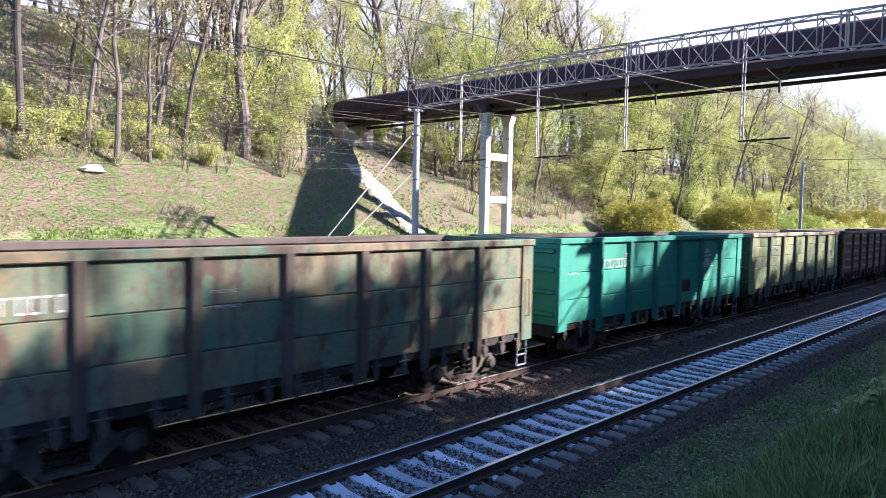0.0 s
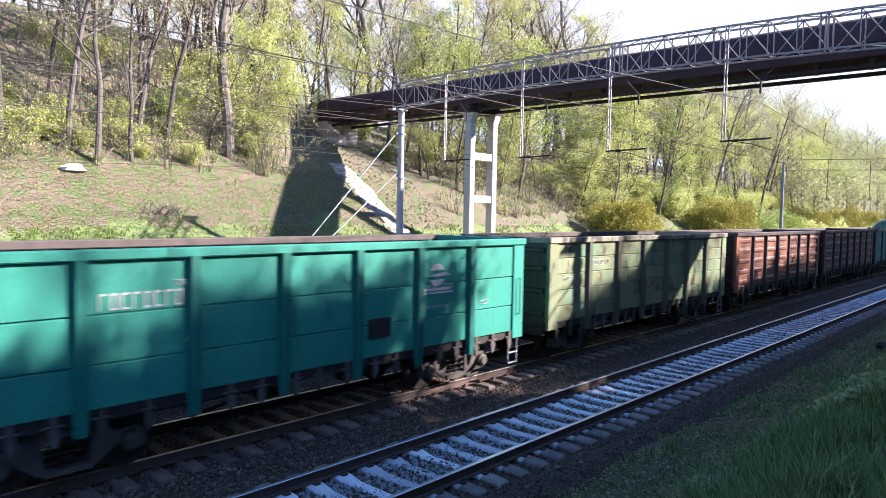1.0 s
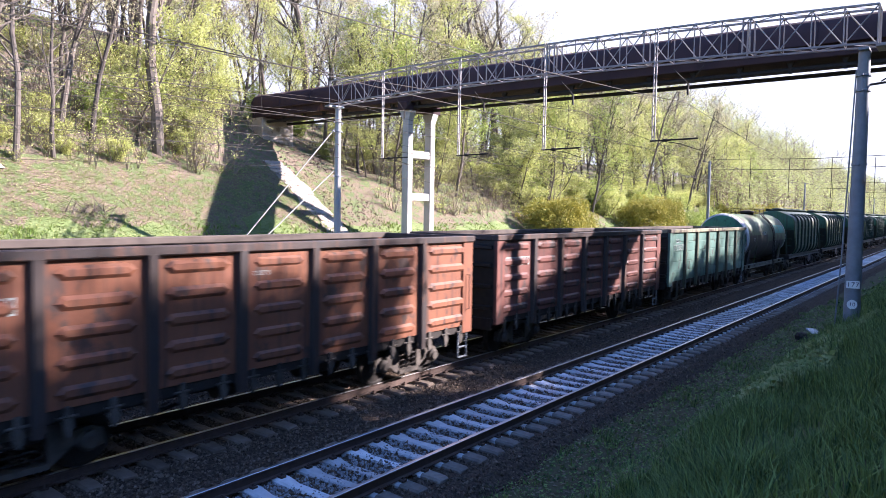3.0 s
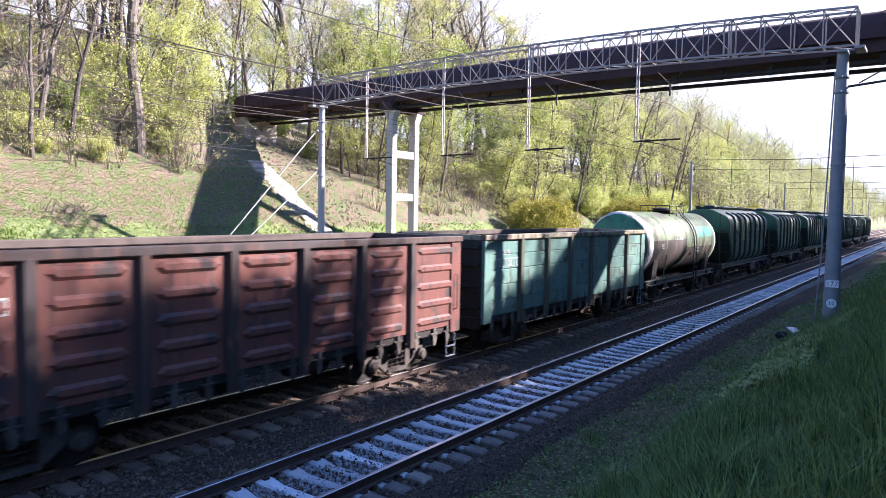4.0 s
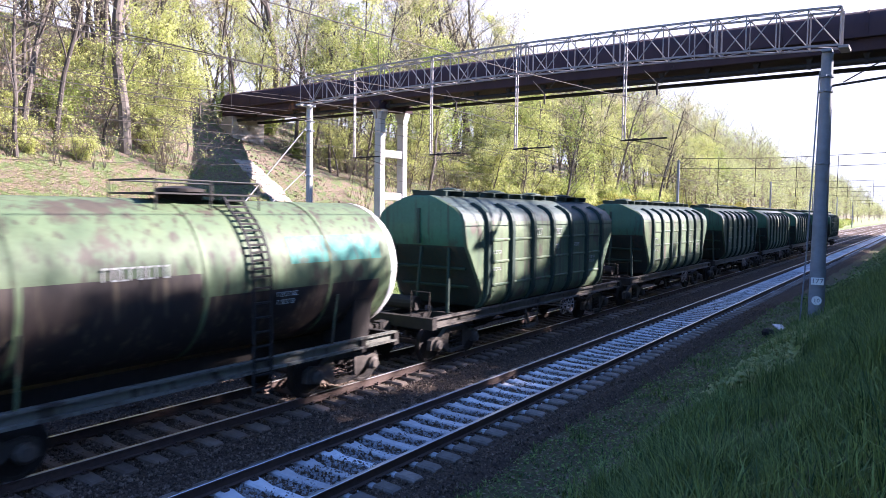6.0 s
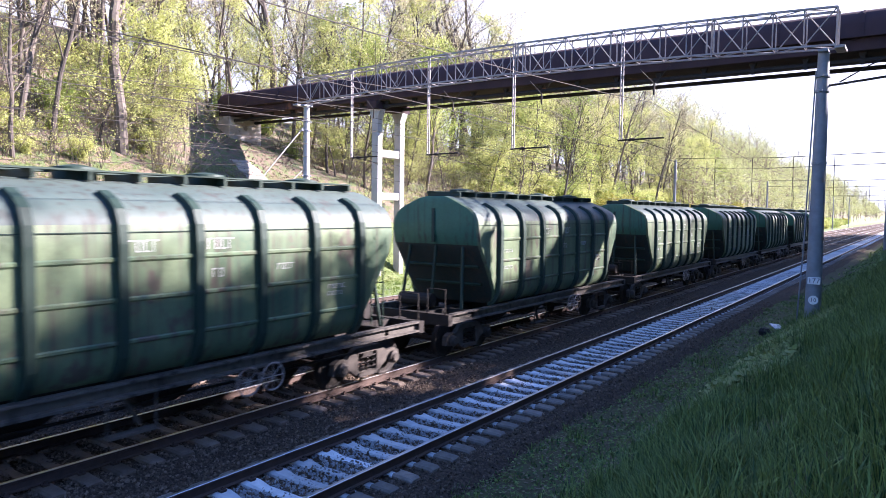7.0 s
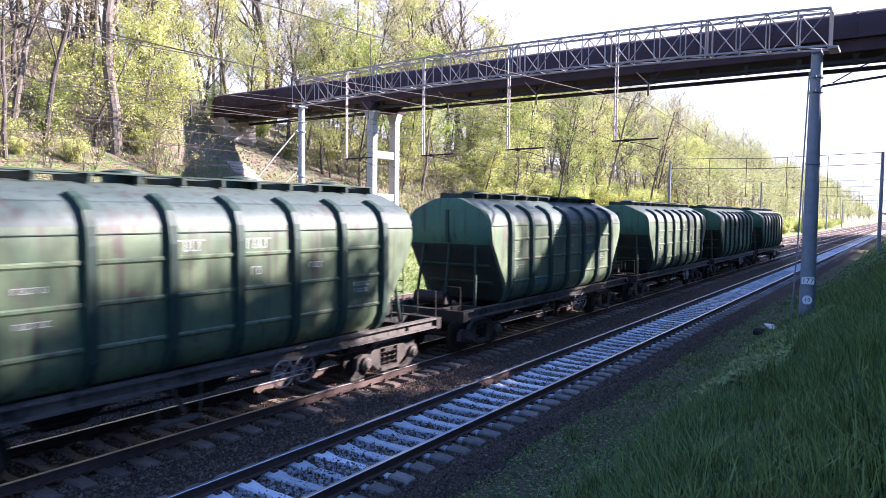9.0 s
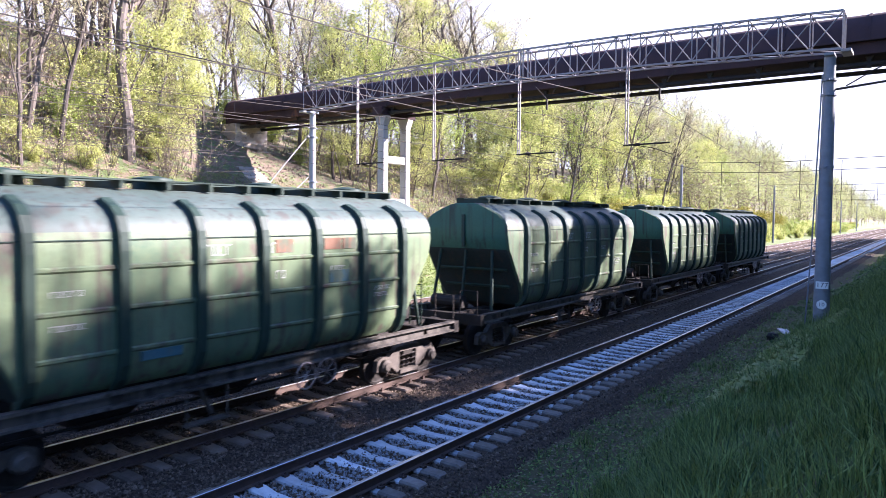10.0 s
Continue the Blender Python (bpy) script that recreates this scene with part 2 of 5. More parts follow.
ballast = part("ballast_bed", sheet(axis_steps([(-40, 4, 2), (4, 45, 0.3), (45, 120, 2), (120, 1200, 60)]), axis_steps([(5.3, 22.3, 0.17)]), bed), M_BALLAST, smooth=True)
tagged(ballast, "dark crushed stone ballast under the tracks", "ballast", kind="structure")


def verge(x, y):
    lift = 0.05 - 0.10 * max(0.0, y - 31.6 + 2.4 * noise.noise((x * 0.25, y * 0.25, 2.0)) + 0.8 * noise.noise((x * 0.9, y * 0.9, 6.0)))
    return terrain(x, y) + max(lift, -0.3) + 0.03 * noise.noise((x * 3.0, y * 3.0, 8.0))


M_MEADOW = material("short_spring_grass", (0.125, 0.165, 0.055), (0.20, 0.21, 0.095), 1.6, 9, 0.95, bump=1.0, bump_scale=16, fine=(0.075, 0.125, 0.03), fine_scale=12, spots=(0.24, 0.20, 0.13), spot_scale=0.8, spot_from=0.6)
strip = part("grass_verge", sheet(axis_steps([(4, 60, 0.4), (60, 260, 2.5), (260, 900, 20)]), axis_steps([(22.2, 33.8, 0.35)]), verge), M_MEADOW, smooth=True)
tagged(strip, "bright spring grass along the foot of the slope", "grass verge", kind="structure")

# pale hazy sky low over the horizon, far beyond the cutting
M_HAZE = bpy.data.materials.new("hazy_sky")
M_HAZE.use_nodes = True
hz = M_HAZE.node_tree
hz.nodes.remove(hz.nodes["Principled BSDF"])
glow = hz.nodes.new("ShaderNodeEmission")
cloud = hz.nodes.new("ShaderNodeTexNoise")
cloud.inputs["Scale"].default_value, cloud.inputs["Detail"].default_value = 0.0016, 5.0
cco = hz.nodes.new("ShaderNodeTexCoord")
cmix = hz.nodes.new("ShaderNodeMix")
cmix.data_type = "RGBA"
cmix.inputs[6].default_value, cmix.inputs[7].default_value = (0.92, 0.96, 1.0, 1), (1.0, 1.0, 1.0, 1)
hz.links.new(cco.outputs["Object"], cloud.inputs["Vector"])
hz.links.new(cloud.outputs[0], cmix.inputs["Factor"])
hz.links.new(cmix.outputs[2], glow.inputs["Color"])
glow.inputs["Strength"].default_value = 0.255
hz.links.new(glow.outputs[0], hz.nodes["Material Output"].inputs["Surface"])
haze = Shape()
for i in range(41):
    a = radians(-25 + 160 * i / 40)
    for z in (-30, 400, 1400):
        haze.v.append((2600 * math.cos(a), 2600 * math.sin(a), z))
haze.f = [(i * 3 + j, i * 3 + 3 + j, i * 3 + 4 + j, i * 3 + 1 + j) for i in range(40) for j in range(2)]
haze.mi = [0] * len(haze.f)
tagged(part("backdrop", haze, M_HAZE), "pale hazy white sky beyond the woods", "sky", kind="structure")


# ---- tracks ----
RAIL = [(-0.066, -0.18), (0.066, -0.18), (0.066, -0.168), (0.012, -0.15), (0.009, -0.05), (0.036, -0.035), (0.037, -0.008), (0.028, 0.0), (-0.028, 0.0), (-0.037, -0.008), (-0.036, -0.035), (-0.009, -0.05), (-0.012, -0.15), (-0.066, -0.168)]


def rail_mesh():
    s = Shape().extrude(RAIL, -60, 1000)
    s.mi[7] = 1
    s.mi[6] = s.mi[8] = 1
    return s.mesh("rail", M_RAIL, M_RAILTOP)


def sleeper_mesh(mat):
    """Concrete sleeper, dipped in the middle and bevelled along its edges."""
    s = Shape()
    st = [(-1.35, -0.22, 0.13), (-1.30, -0.195, 0.135), (-0.95, -0.185, 0.145), (-0.62, -0.19, 0.145), (-0.35, -0.225, 0.115), (0.35, -0.225, 0.115), (0.62, -0.19, 0.145), (0.95, -0.185, 0.145), (1.30, -0.195, 0.135), (1.35, -0.22, 0.13)]
    vs = []
    for y, z, w in st:
        vs += [(-w, y, -0.34), (-w, y, z - 0.03), (-w + 0.035, y, z), (w - 0.035, y, z), (w, y, z - 0.03), (w, y, -0.34)]
    fs = [(k * 6 + i, k * 6 + i + 1, k * 6 + i + 7, k * 6 + i + 6) for k in range(len(st) - 1) for i in range(5)]
    fs += [tuple(range(6)), tuple(range(len(vs) - 6, len(vs)))]
    return s.add(vs, fs).mesh("sleeper", mat)


rail_data = rail_mesh()
sleeper_new, sleeper_old = sleeper_mesh(M_SLEEPER), sleeper_mesh(M_SLEEPER_OLD)
M_SLEEPER_END = material("dusty_sleeper_end", (0.25, 0.215, 0.185), (0.14, 0.115, 0.098), 7, 8, 0.95, bump=0.4, bump_scale=50, by_object=0.25)
sleeper_new.materials.append(M_SLEEPER_END)
for face in sleeper_new.polygons:
    face.material_index = 1 if abs(face.center.y) > 0.97 else 0


def make_track(y, kind, sleeper, count, label):
    t = thing("railway_track", label, "railway track", "parallel tracks", pose(0, y, 0))
    for s in (-0.797, 0.797):
        part("rail", rail_data, None, t, "worn steel rail with a bright head", pose(0, s, 0))
    x = 1.0 if kind == "near" else 1.2
    step = 0.5607
    for i in range(count):
        part("sleeper", sleeper, None, t, m=pose(x + i * step, random.uniform(-0.02, 0.02), random.uniform(-0.008, 0.004), 0, 0, random.uniform(-0.5, 0.5)))
    far = Shape()
    for i in range(count, count + 260):
        far.box(x + i * step - 0.13, x + i * step + 0.13, -1.35, 1.35, -0.34, -0.195)
    part("far_sleeper", far, sleeper.materials[0], t, kind="stuff")
    clips = Shape()
    for i in range(min(count, 150)):
        for s in (-0.797, 0.797):
            for d in (-1, 1):
                c = Vector((x + i * step, s + d * 0.115, -0.165))
                clips.box(c.x - 0.05, c.x + 0.05, c.y - 0.045, c.y + 0.045, c.z - 0.03, c.z + 0.012)
                clips.tube(c, c + Vector((0, 0, 0.055)), 0.017, n=5)
                clips.box(c.x - 0.02, c.x + 0.02, c.y - 0.02, c.y + 0.02, c.z + 0.012, c.z + 0.035)
    part("rail_fastening", clips, M_RAIL, t, "rusty bolted rail clips", kind="stuff")
    return t


make_track(TRACKS[0], "near", sleeper_new, 200, "railway track with pale concrete sleepers in dark ballast")
make_track(TRACKS[1], "far", sleeper_old, 200, "railway track with brown-stained sleepers that carries the train")
make_track(TRACKS[2], "far", sleeper_old, 130, "railway track with brown-stained sleepers beyond the train")
make_track(TRACKS[3], "far", sleeper_old, 130, "railway track with rusty sleepers beside the cutting slope")


def scatter_stones(count, x0, x1, seed, y0=5.35, y1=14.5):
    rng = random.Random(seed)
    s = Shape()
    base = [(1, 0, 0), (-1, 0, 0), (0, 1, 0), (0, -1, 0), (0, 0, 1), (0, 0, -1)]
    faces = [(0, 2, 4), (2, 1, 4), (1, 3, 4), (3, 0, 4), (2, 0, 5), (1, 2, 5), (3, 1, 5), (0, 3, 5)]
    for _ in range(count):
        x = x0 + (x1 - x0) * rng.random() ** 1.6
        y = rng.uniform(y0, y1)
        r = rng.uniform(0.018, 0.045)
        m = Matrix.Translation((x, y, bed(x, y) + r * 0.25)) @ Euler((rng.uniform(0, 6), rng.uniform(0, 6), rng.uniform(0, 6))).to_matrix().to_4x4() @ Matrix.Diagonal((r * rng.uniform(0.7, 1.3), r * rng.uniform(0.7, 1.2), r * rng.uniform(0.5, 0.9), 1))
        s.add(base, faces, m)
    return s


stones = part("ballast_stones", scatter_stones(44000, 3.5, 38, 5), M_STONE)
tagged(stones, "loose grey-brown crushed ballast stones", "gravel", kind="stuff")
M_STONE_PALE = material("dusty_ballast_stone", (0.15, 0.155, 0.165), (0.40, 0.40, 0.41), 11, 3, 0.85)
pale = part("dusty_ballast_stones", scatter_stones(17000, 4, 60, 6, 7.15, 8.68), M_STONE_PALE)
tagged(pale, "loose pale dusty stones between the sleepers", "gravel", kind="stuff")


# ---- wagons ----
def paint(name, a, b, dirt, **kw):
    o = dict(scale=1.1, rough=0.55, bump=0.12, bump_scale=18, stretch=(1, 1, 0.55), spots=dirt, spot_scale=1.9, spot_from=0.565, fine=tuple(v * 0.72 for v in a), fine_scale=26, spread=0.35, by_object=0.07, streak=tuple(v * 0.8 for v in dirt), streak_from=0.53)
    o.update(kw)
    return material(name, a, b, **o)


P_G1 = paint("worn_green_brown", (0.085, 0.155, 0.10), (0.20, 0.125, 0.07), (0.09, 0.06, 0.045), spot_from=0.535, spread=0.22, scale=0.75, streak_from=0.57, by_object=0.03)
P_G2 = paint("fresh_teal", (0.03, 0.225, 0.155), (0.03, 0.19, 0.135), (0.03, 0.13, 0.10), spot_from=0.64, streak_from=0.62)
P_G3 = paint("olive_drab", (0.20, 0.205, 0.10), (0.10, 0.17, 0.095), (0.085, 0.068, 0.042), spot_from=0.55, spread=0.2, streak_from=0.64, by_object=0.04)
P_G4 = paint("rust_red", (0.235, 0.09, 0.045), (0.16, 0.06, 0.036), (0.07, 0.042, 0.034), spot_from=0.56, spot_scale=2.4)
P_G5 = paint("dark_rust_red", (0.165, 0.06, 0.043), (0.11, 0.045, 0.038), (0.055, 0.038, 0.034), spot_from=0.55)
P_G6 = paint("faded_sea_green", (0.125, 0.215, 0.17), (0.06, 0.135, 0.12), (0.06, 0.065, 0.05), spot_from=0.555, spot_scale=2.6, streak_from=0.6, by_object=0.04)
P_TANK = paint("grimy_yellow_green", (0.125, 0.165, 0.08), (0.07, 0.115, 0.062), (0.07, 0.058, 0.04), spot_from=0.535, spot_scale=1.1, rough=0.6)
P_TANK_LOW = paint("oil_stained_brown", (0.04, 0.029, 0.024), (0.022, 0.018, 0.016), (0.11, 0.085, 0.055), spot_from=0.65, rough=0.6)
P_TANK_END = paint("dark_green_tank_end", (0.05, 0.19, 0.10), (0.06, 0.15, 0.09), (0.04, 0.07, 0.05))
P_WHITE = paint("dull_white_paint", (0.62, 0.63, 0.62), (0.48, 0.49, 0.48), (0.3, 0.28, 0.25), spot_from=0.66)
P_TURQ = paint("turquoise_band", (0.035, 0.27, 0.20), (0.06, 0.22, 0.17), (0.10, 0.13, 0.09), spot_from=0.54)
P_HOP = paint("faded_green", (0.13, 0.168, 0.088), (0.052, 0.094, 0.054), (0.085, 0.07, 0.052), by_object=0.22, spot_from=0.57, scale=0.8, spread=0.25)
# End slopes are coloured near black for the shade under the hood, plus stains.
P_HOP_SLOPE = paint("shade_dark_slope_sheet", (0.022, 0.03, 0.026), (0.035, 0.042, 0.036), (0.05, 0.04, 0.03))
P_HOP_HOOD = paint("deep_green_hood", (0.055, 0.14, 0.085), (0.045, 0.115, 0.075), (0.05, 0.07, 0.05), spot_from=0.64)
P_RIB = material("dark_green_rib", (0.014, 0.032, 0.022), (0.022, 0.04, 0.028), 3, 6, 0.6)
# Black of the tank's ladder and platform; on gondola ends it is painted shade.
M_BLACK = material("black_enamel_and_end_shade", (0.012, 0.012, 0.012), (0.03, 0.026, 0.022), 6, 6, 0.6)
P_SILL = paint("grimy_sill", (0.20, 0.20, 0.165), (0.11, 0.105, 0.09), (0.06, 0.05, 0.042), spot_from=0.55)
P_G1_POST = paint("dark_brown_post", (0.10, 0.075, 0.055), (0.06, 0.06, 0.045), (0.05, 0.035, 0.028))
# Dark posts and rims; on the olive wagon's ends it is painted shade.
P_BLACKENED = paint("blackened_brown_and_end_shade", (0.055, 0.038, 0.032), (0.035, 0.03, 0.03), (0.12, 0.06, 0.04), spot_from=0.62)
P_G2_POST = paint("dark_teal_post", (0.014, 0.14, 0.10), (0.014, 0.11, 0.08), (0.02, 0.08, 0.06), spot_from=0.64)
P_G3_POST = paint("dark_olive_post", (0.10, 0.095, 0.06), (0.06, 0.065, 0.04), (0.05, 0.04, 0.03))
P_MARK = material("white_marking", (0.50, 0.50, 0.47), (0.26, 0.27, 0.24), 9, 6, 0.7)
P_INSIDE = material("coal_dusted_inside", (0.11, 0.085, 0.07), (0.045, 0.036, 0.032), 2, 8, 0.85)


P_RIM = paint("chipped_yellow_rim", (0.27, 0.25, 0.16), (0.17, 0.15, 0.105), (0.07, 0.05, 0.04), spot_from=0.53)
P_HOP_SILL = paint("grimy_brown_sill", (0.12, 0.105, 0.088), (0.06, 0.052, 0.045), (0.035, 0.03, 0.026), spot_from=0.55)
P_HOP_ROOF = paint("dusty_grey_roof", (0.085, 0.108, 0.094), (0.05, 0.075, 0.062), (0.06, 0.06, 0.05), by_object=0.15, spot_from=0.58)
P_WHEEL = paint("rusty_pale_wheel", (0.40, 0.33, 0.29), (0.25, 0.19, 0.16), (0.12, 0.07, 0.05))
P_RING = paint("grimy_white_ring", (0.66, 0.66, 0.64), (0.5, 0.5, 0.48), (0.16, 0.13, 0.10), spot_from=0.57)


def bogie_meshes():
    frame_s = Shape()
    top = [(-1.2, 0.36), (-1.16, 0.62), (-0.98, 0.70), (-0.72, 0.66), (-0.46, 0.86), (-0.34, 0.88)]
    low = [(-0.34, 0.22), (-0.40, 0.22), (-0.62, 0.38), (-0.80, 0.50), (-0.98, 0.50), (-1.02, 0.33)]
    frame_s.extrude(top + low, -0.07, 0.07, "y")
    frame_s.extrude([(-x, z) for x, z in top + low], -0.07, 0.07, "y")
    frame_s.box(-0.35, 0.35, -0.09, 0.09, 0.74, 0.88)
    frame_s.box(-0.35, 0.35, -0.12, 0.12, 0.19, 0.28)
    box = Shape().lathe([(0.0, 0), (0.15, 0.0), (0.16, 0.03), (0.16, 0.18), (0.11, 0.21), (0.10, 0.235), (0.0, 0.24)], 12)
    spring = Shape()
    for cx in (-0.2, 0.0, 0.2):
        pts = [(cx + 0.085 * math.cos(a * 0.9), 0.085 * math.sin(a * 0.9), 0.29 + 0.018 * a) for a in range(25)]
        spring.line(pts, 0.018, 5)
    wheel = Shape()
    for s in (-1, 1):
        wheel.lathe([(0.10, -0.09), (0.12, -0.06), (0.40, -0.05), (0.42, -0.065), (0.475, -0.065), (0.472, 0.04), (0.50, 0.05), (0.50, 0.075), (0.42, 0.075), (0.40, 0.03), (0.12, 0.05), (0.10, 0.09)], 28, Matrix.Translation((0, s * 0.79, 0)) @ pose(0, 0, 0, 90 * s, 0, 0))
    wheel.tube((0, -1.08, 0), (0, 1.08, 0), 0.075, n=10)
    bolster = Shape().chamfer(-0.2, 0.2, -1.1, 1.1, 0.6, 0.82, 0.03)
    brake = Shape()
    for x in (-0.36, 0.36):
        brake.tube((x, -0.85, 0.42), (x, 0.85, 0.42), 0.05, n=6)
    return bolster.mesh("bogie", M_DARK), frame_s.mesh("side_frame", M_BOGIE), box.mesh("axle_box", M_BOGIE, smooth=True, angle=40), spring.mesh("spring", M_DARK), wheel.mesh("wheelset", M_DARK, smooth=True, angle=35), brake.mesh("brake_beam", M_DARK)


BOGIE, SIDE_FRAME, AXLE_BOX, SPRING, WHEEL, BRAKE = bogie_meshes()


def add_bogies(w, at):
    for x in (-at, at):
        b = part("bogie", BOGIE, None, w, "soot-black cast bogie", pose(x, 0, 0))
        for a in (-0.925, 0.925):
            part("wheelset", WHEEL, None, b, m=pose(a, 0, 0.475))
            for sd in (-1, 1):
                part("axle_box", AXLE_BOX, None, b, m=Matrix.Translation((a, sd * 1.0, 0.475)) @ pose(0, 0, 0, -90 * sd, 0, 0))
        for y in (-1.02, 1.02):
            part("side_frame", SIDE_FRAME, None, b, m=pose(0, y, 0))
            part("spring", SPRING, None, b, m=pose(0, y, 0))
        part("brake_beam", BRAKE, None, b)


def coupler_mesh():
    s = Shape()
    s.box(-0.6, 0.1, -0.08, 0.08, -0.1, 0.1)
    s.extrude([(-0.16, -0.13), (0.2, -0.15), (0.2, 0.15), (-0.05, 0.17), (-0.16, 0.1)], -0.05, 0.3, "x")
    s.box(-0.05, 0.42, 0.02, 0.16, -0.12, 0.12)
    s.line([(0.1, -0.2, -0.1), (0.35, -0.22, -0.35), (0.55, -0.2, -0.32)], 0.025, 6)
    return s.mesh("coupler", M_DARK)


COUPLER = coupler_mesh()


def hatch_lock_mesh():
    """Bottom hatch hinge with its hanging latch."""
    s = Shape()
    s.chamfer(-0.05, 0.05, -0.07, 0.0, -0.02, 0.16, 0.012)
    s.extrude([(-0.07, -0.02), (0.06, -0.02), (0.10, -0.14), (0.03, -0.31), (-0.03, -0.30), (-0.055, -0.14)], -0.06, -0.01, "y")
    s.tube((-0.14, -0.04, 0.0), (0.14, -0.04, 0.0), 0.022, n=6)
    return s.mesh("hatch_lock", M_BOGIE)


LOCK = hatch_lock_mesh()


def marking(parent, rows, y=-1.0):
    """Stencilled writing as plain bars: rows of x, z, count, width, height."""
    for x, z, k, w, h in rows:
        kinds = []
        for open_foot, closed in ((True, False), (False, True), (False, False)):
            s = Shape().box(0, w * 0.15, -0.004, 0.004, 0, h)
            s.box(w * 0.15, w * 0.8, -0.004, 0.004, h * 0.87, h)
            if not open_foot:
                s.box(w * 0.15, w * 0.8, -0.004, 0.004, 0, h * 0.12)
            if closed:
                s.box(w * 0.66, w * 0.8, -0.004, 0.004, h * 0.13, h * 0.87)
            kinds.append(s.mesh("marking", P_MARK))
        for i in range(k):
            part("marking", kinds[i % 3], None, parent, "faded white stencilled mark", pose(x + i * w * 1.15, y, z))


HALF = 6.365
POSTS = [-4.30, -2.58, -0.86, 0.86, 2.58, 4.30]


def gondola(mat, style, label, post_mat=None, rim=None, ends=None, marks=()):
    w = thing("gondola_wagon", label, "freight wagon", "wagons of the train")
    post_mat, rim, ends = post_mat or mat, rim or mat, ends or mat
    z0, z1 = 1.16, 3.36
    edges = [-HALF] + POSTS + [HALF]
    for s in (-1, 1):
        wall = part("side_wall", Shape().box(-HALF, HALF, s * 1.46, s * 1.485, z0, z1), mat if s < 0 else P_INSIDE, w)
        if s < 0:
            rows = {"smooth": [0.0, 0.30, 0.63, 1.0], "plank": [0, 0.2, 0.4, 0.6, 0.8, 1.0], "pressed": [0, 1.0]}[style]
            made = {}
            for a, b in zip(edges, edges[1:]):
                for lo, hi in zip(rows, rows[1:]):
                    key = (round(b - a, 2), lo)
                    if key not in made:
                        p = Shape()
                        h2, hh = (b - a) / 2 - 0.005, (hi - lo) * (z1 - z0)
                        if style == "pressed":
                            p.chamfer(-h2, h2, -0.012, 0.012, 0.0, hh, 0.006)
                            e = h2 - 0.22
                            out = [(-e, 0), (-e + 0.12, -0.11), (e - 0.12, -0.11), (e, 0), (e - 0.12, 0.11), (-e + 0.12, 0.11)]
                            ins = [(-e + 0.1, 0), (-e + 0.17, -0.05), (e - 0.17, -0.05), (e - 0.1, 0), (e - 0.17, 0.05), (-e + 0.17, 0.05)]
                            rb = Shape().add([(u, -0.010, v) for u, v in out] + [(u, -0.06, v) for u, v in ins], [(i, (i + 1) % 6, 6 + (i + 1) % 6, 6 + i) for i in range(6)] + [(6, 7, 8, 9, 10, 11)])
                            made[key, "rib"] = rb.mesh("pressed_rib", mat)
                        else:
                            p.chamfer(-h2, h2, -0.014, 0.014, 0.012, hh - 0.012, 0.009)
                        made[key] = p.mesh("panel", mat)
                    part("panel", made[key], None, wall, m=pose((a + b) / 2, -1.50 + random.uniform(-0.006, 0.006), z0 + lo * (z1 - z0), random.uniform(-0.25, 0.25)))
                    for k in range(5 if style == "pressed" else 0):
                        part("pressed_rib", made[key, "rib"], None, wall, m=pose((a + b) / 2, -1.50, z0 + (k + 0.5) / 5 * (z1 - z0)))
        post = Shape().extrude([(-0.115, -0.02), (-0.08, -0.13), (0.08, -0.13), (0.115, -0.02)], 0.98, 3.36, "z")
        post.extrude([(-0.10, -0.02), (-0.07, -0.12), (0.07, -0.12), (0.10, -0.02)], 0.82, 0.98, "z")
        pm = post.mesh("post", post_mat)
        for x in POSTS:
            part("post", pm, None, w, m=pose(x, s * 1.485, 0, 0, 0, 0 if s < 0 else 180))
        for x in (-HALF, HALF):
            d = -1 if x > 0 else 1
            c = Shape().chamfer(min(0, d * 0.42), max(0, d * 0.42), -0.07, 0.02, 0.98, 3.36, 0.012)
            part("corner_post", c, mat, w, m=pose(x, s * 1.49, 0, 0, 0, 0))
        part("top_rail", Shape().chamfer(-HALF - 0.04, HALF + 0.04, -0.12, 0.07, 3.34, 3.50, 0.02), rim if s < 0 else P_INSIDE, w, m=pose(0, s * 1.48, 0, 0, 0, 0 if s < 0 else 180))
        part("side_sill", Shape().box(-HALF, HALF, s * 1.38, s * 1.47, 0.98, 1.155), M_DARK, w)
        for i in range(19):
            part("hatch_lock", LOCK, None, w, m=pose(-5.9 + i * 0.655 + random.uniform(-0.08, 0.08), s * 1.47, 1.03, 0, 0, 0 if s < 0 else 180))
        step = Shape()
        for x in (0.0, 0.36):
            step.tube((x, 0, 0.34), (x, 0, 1.0), 0.018, n=6)
        for z in (0.36, 0.62):
            step.box(0, 0.36, -0.03, 0.03, z - 0.012, z + 0.012)
        part("step_ladder", step, M_STEEL, w, m=pose(5.85 if s < 0 else -6.2, s * 1.5, 0))
        rung = Shape()
        rung.line([(0, 0, 0), (0, s * 0.07, 0), (0, s * 0.07, 0.9), (0, 0, 0.9)], 0.014, 6)
        part("grab_handle", rung, post_mat, w, m=pose(6.13 if s < 0 else -6.13, s * 1.56, 1.6))
    for x in (-HALF, HALF):
        s = -1 if x < 0 else 1
        e = Shape().box(-0.025, 0.025, -1.46, 1.46, 1.0, 3.36)
        for z in (1.45, 2.05, 2.65, 3.15):
            rb = Shape().extrude([(s * 0.026, z - 0.07), (s * 0.10, z - 0.04), (s * 0.10, z + 0.04), (s * 0.026, z + 0.07)], -1.40, 1.40, "y")
            part("end_rib", rb, ends, w, m=pose(x - s * 0.03, 0, 0))
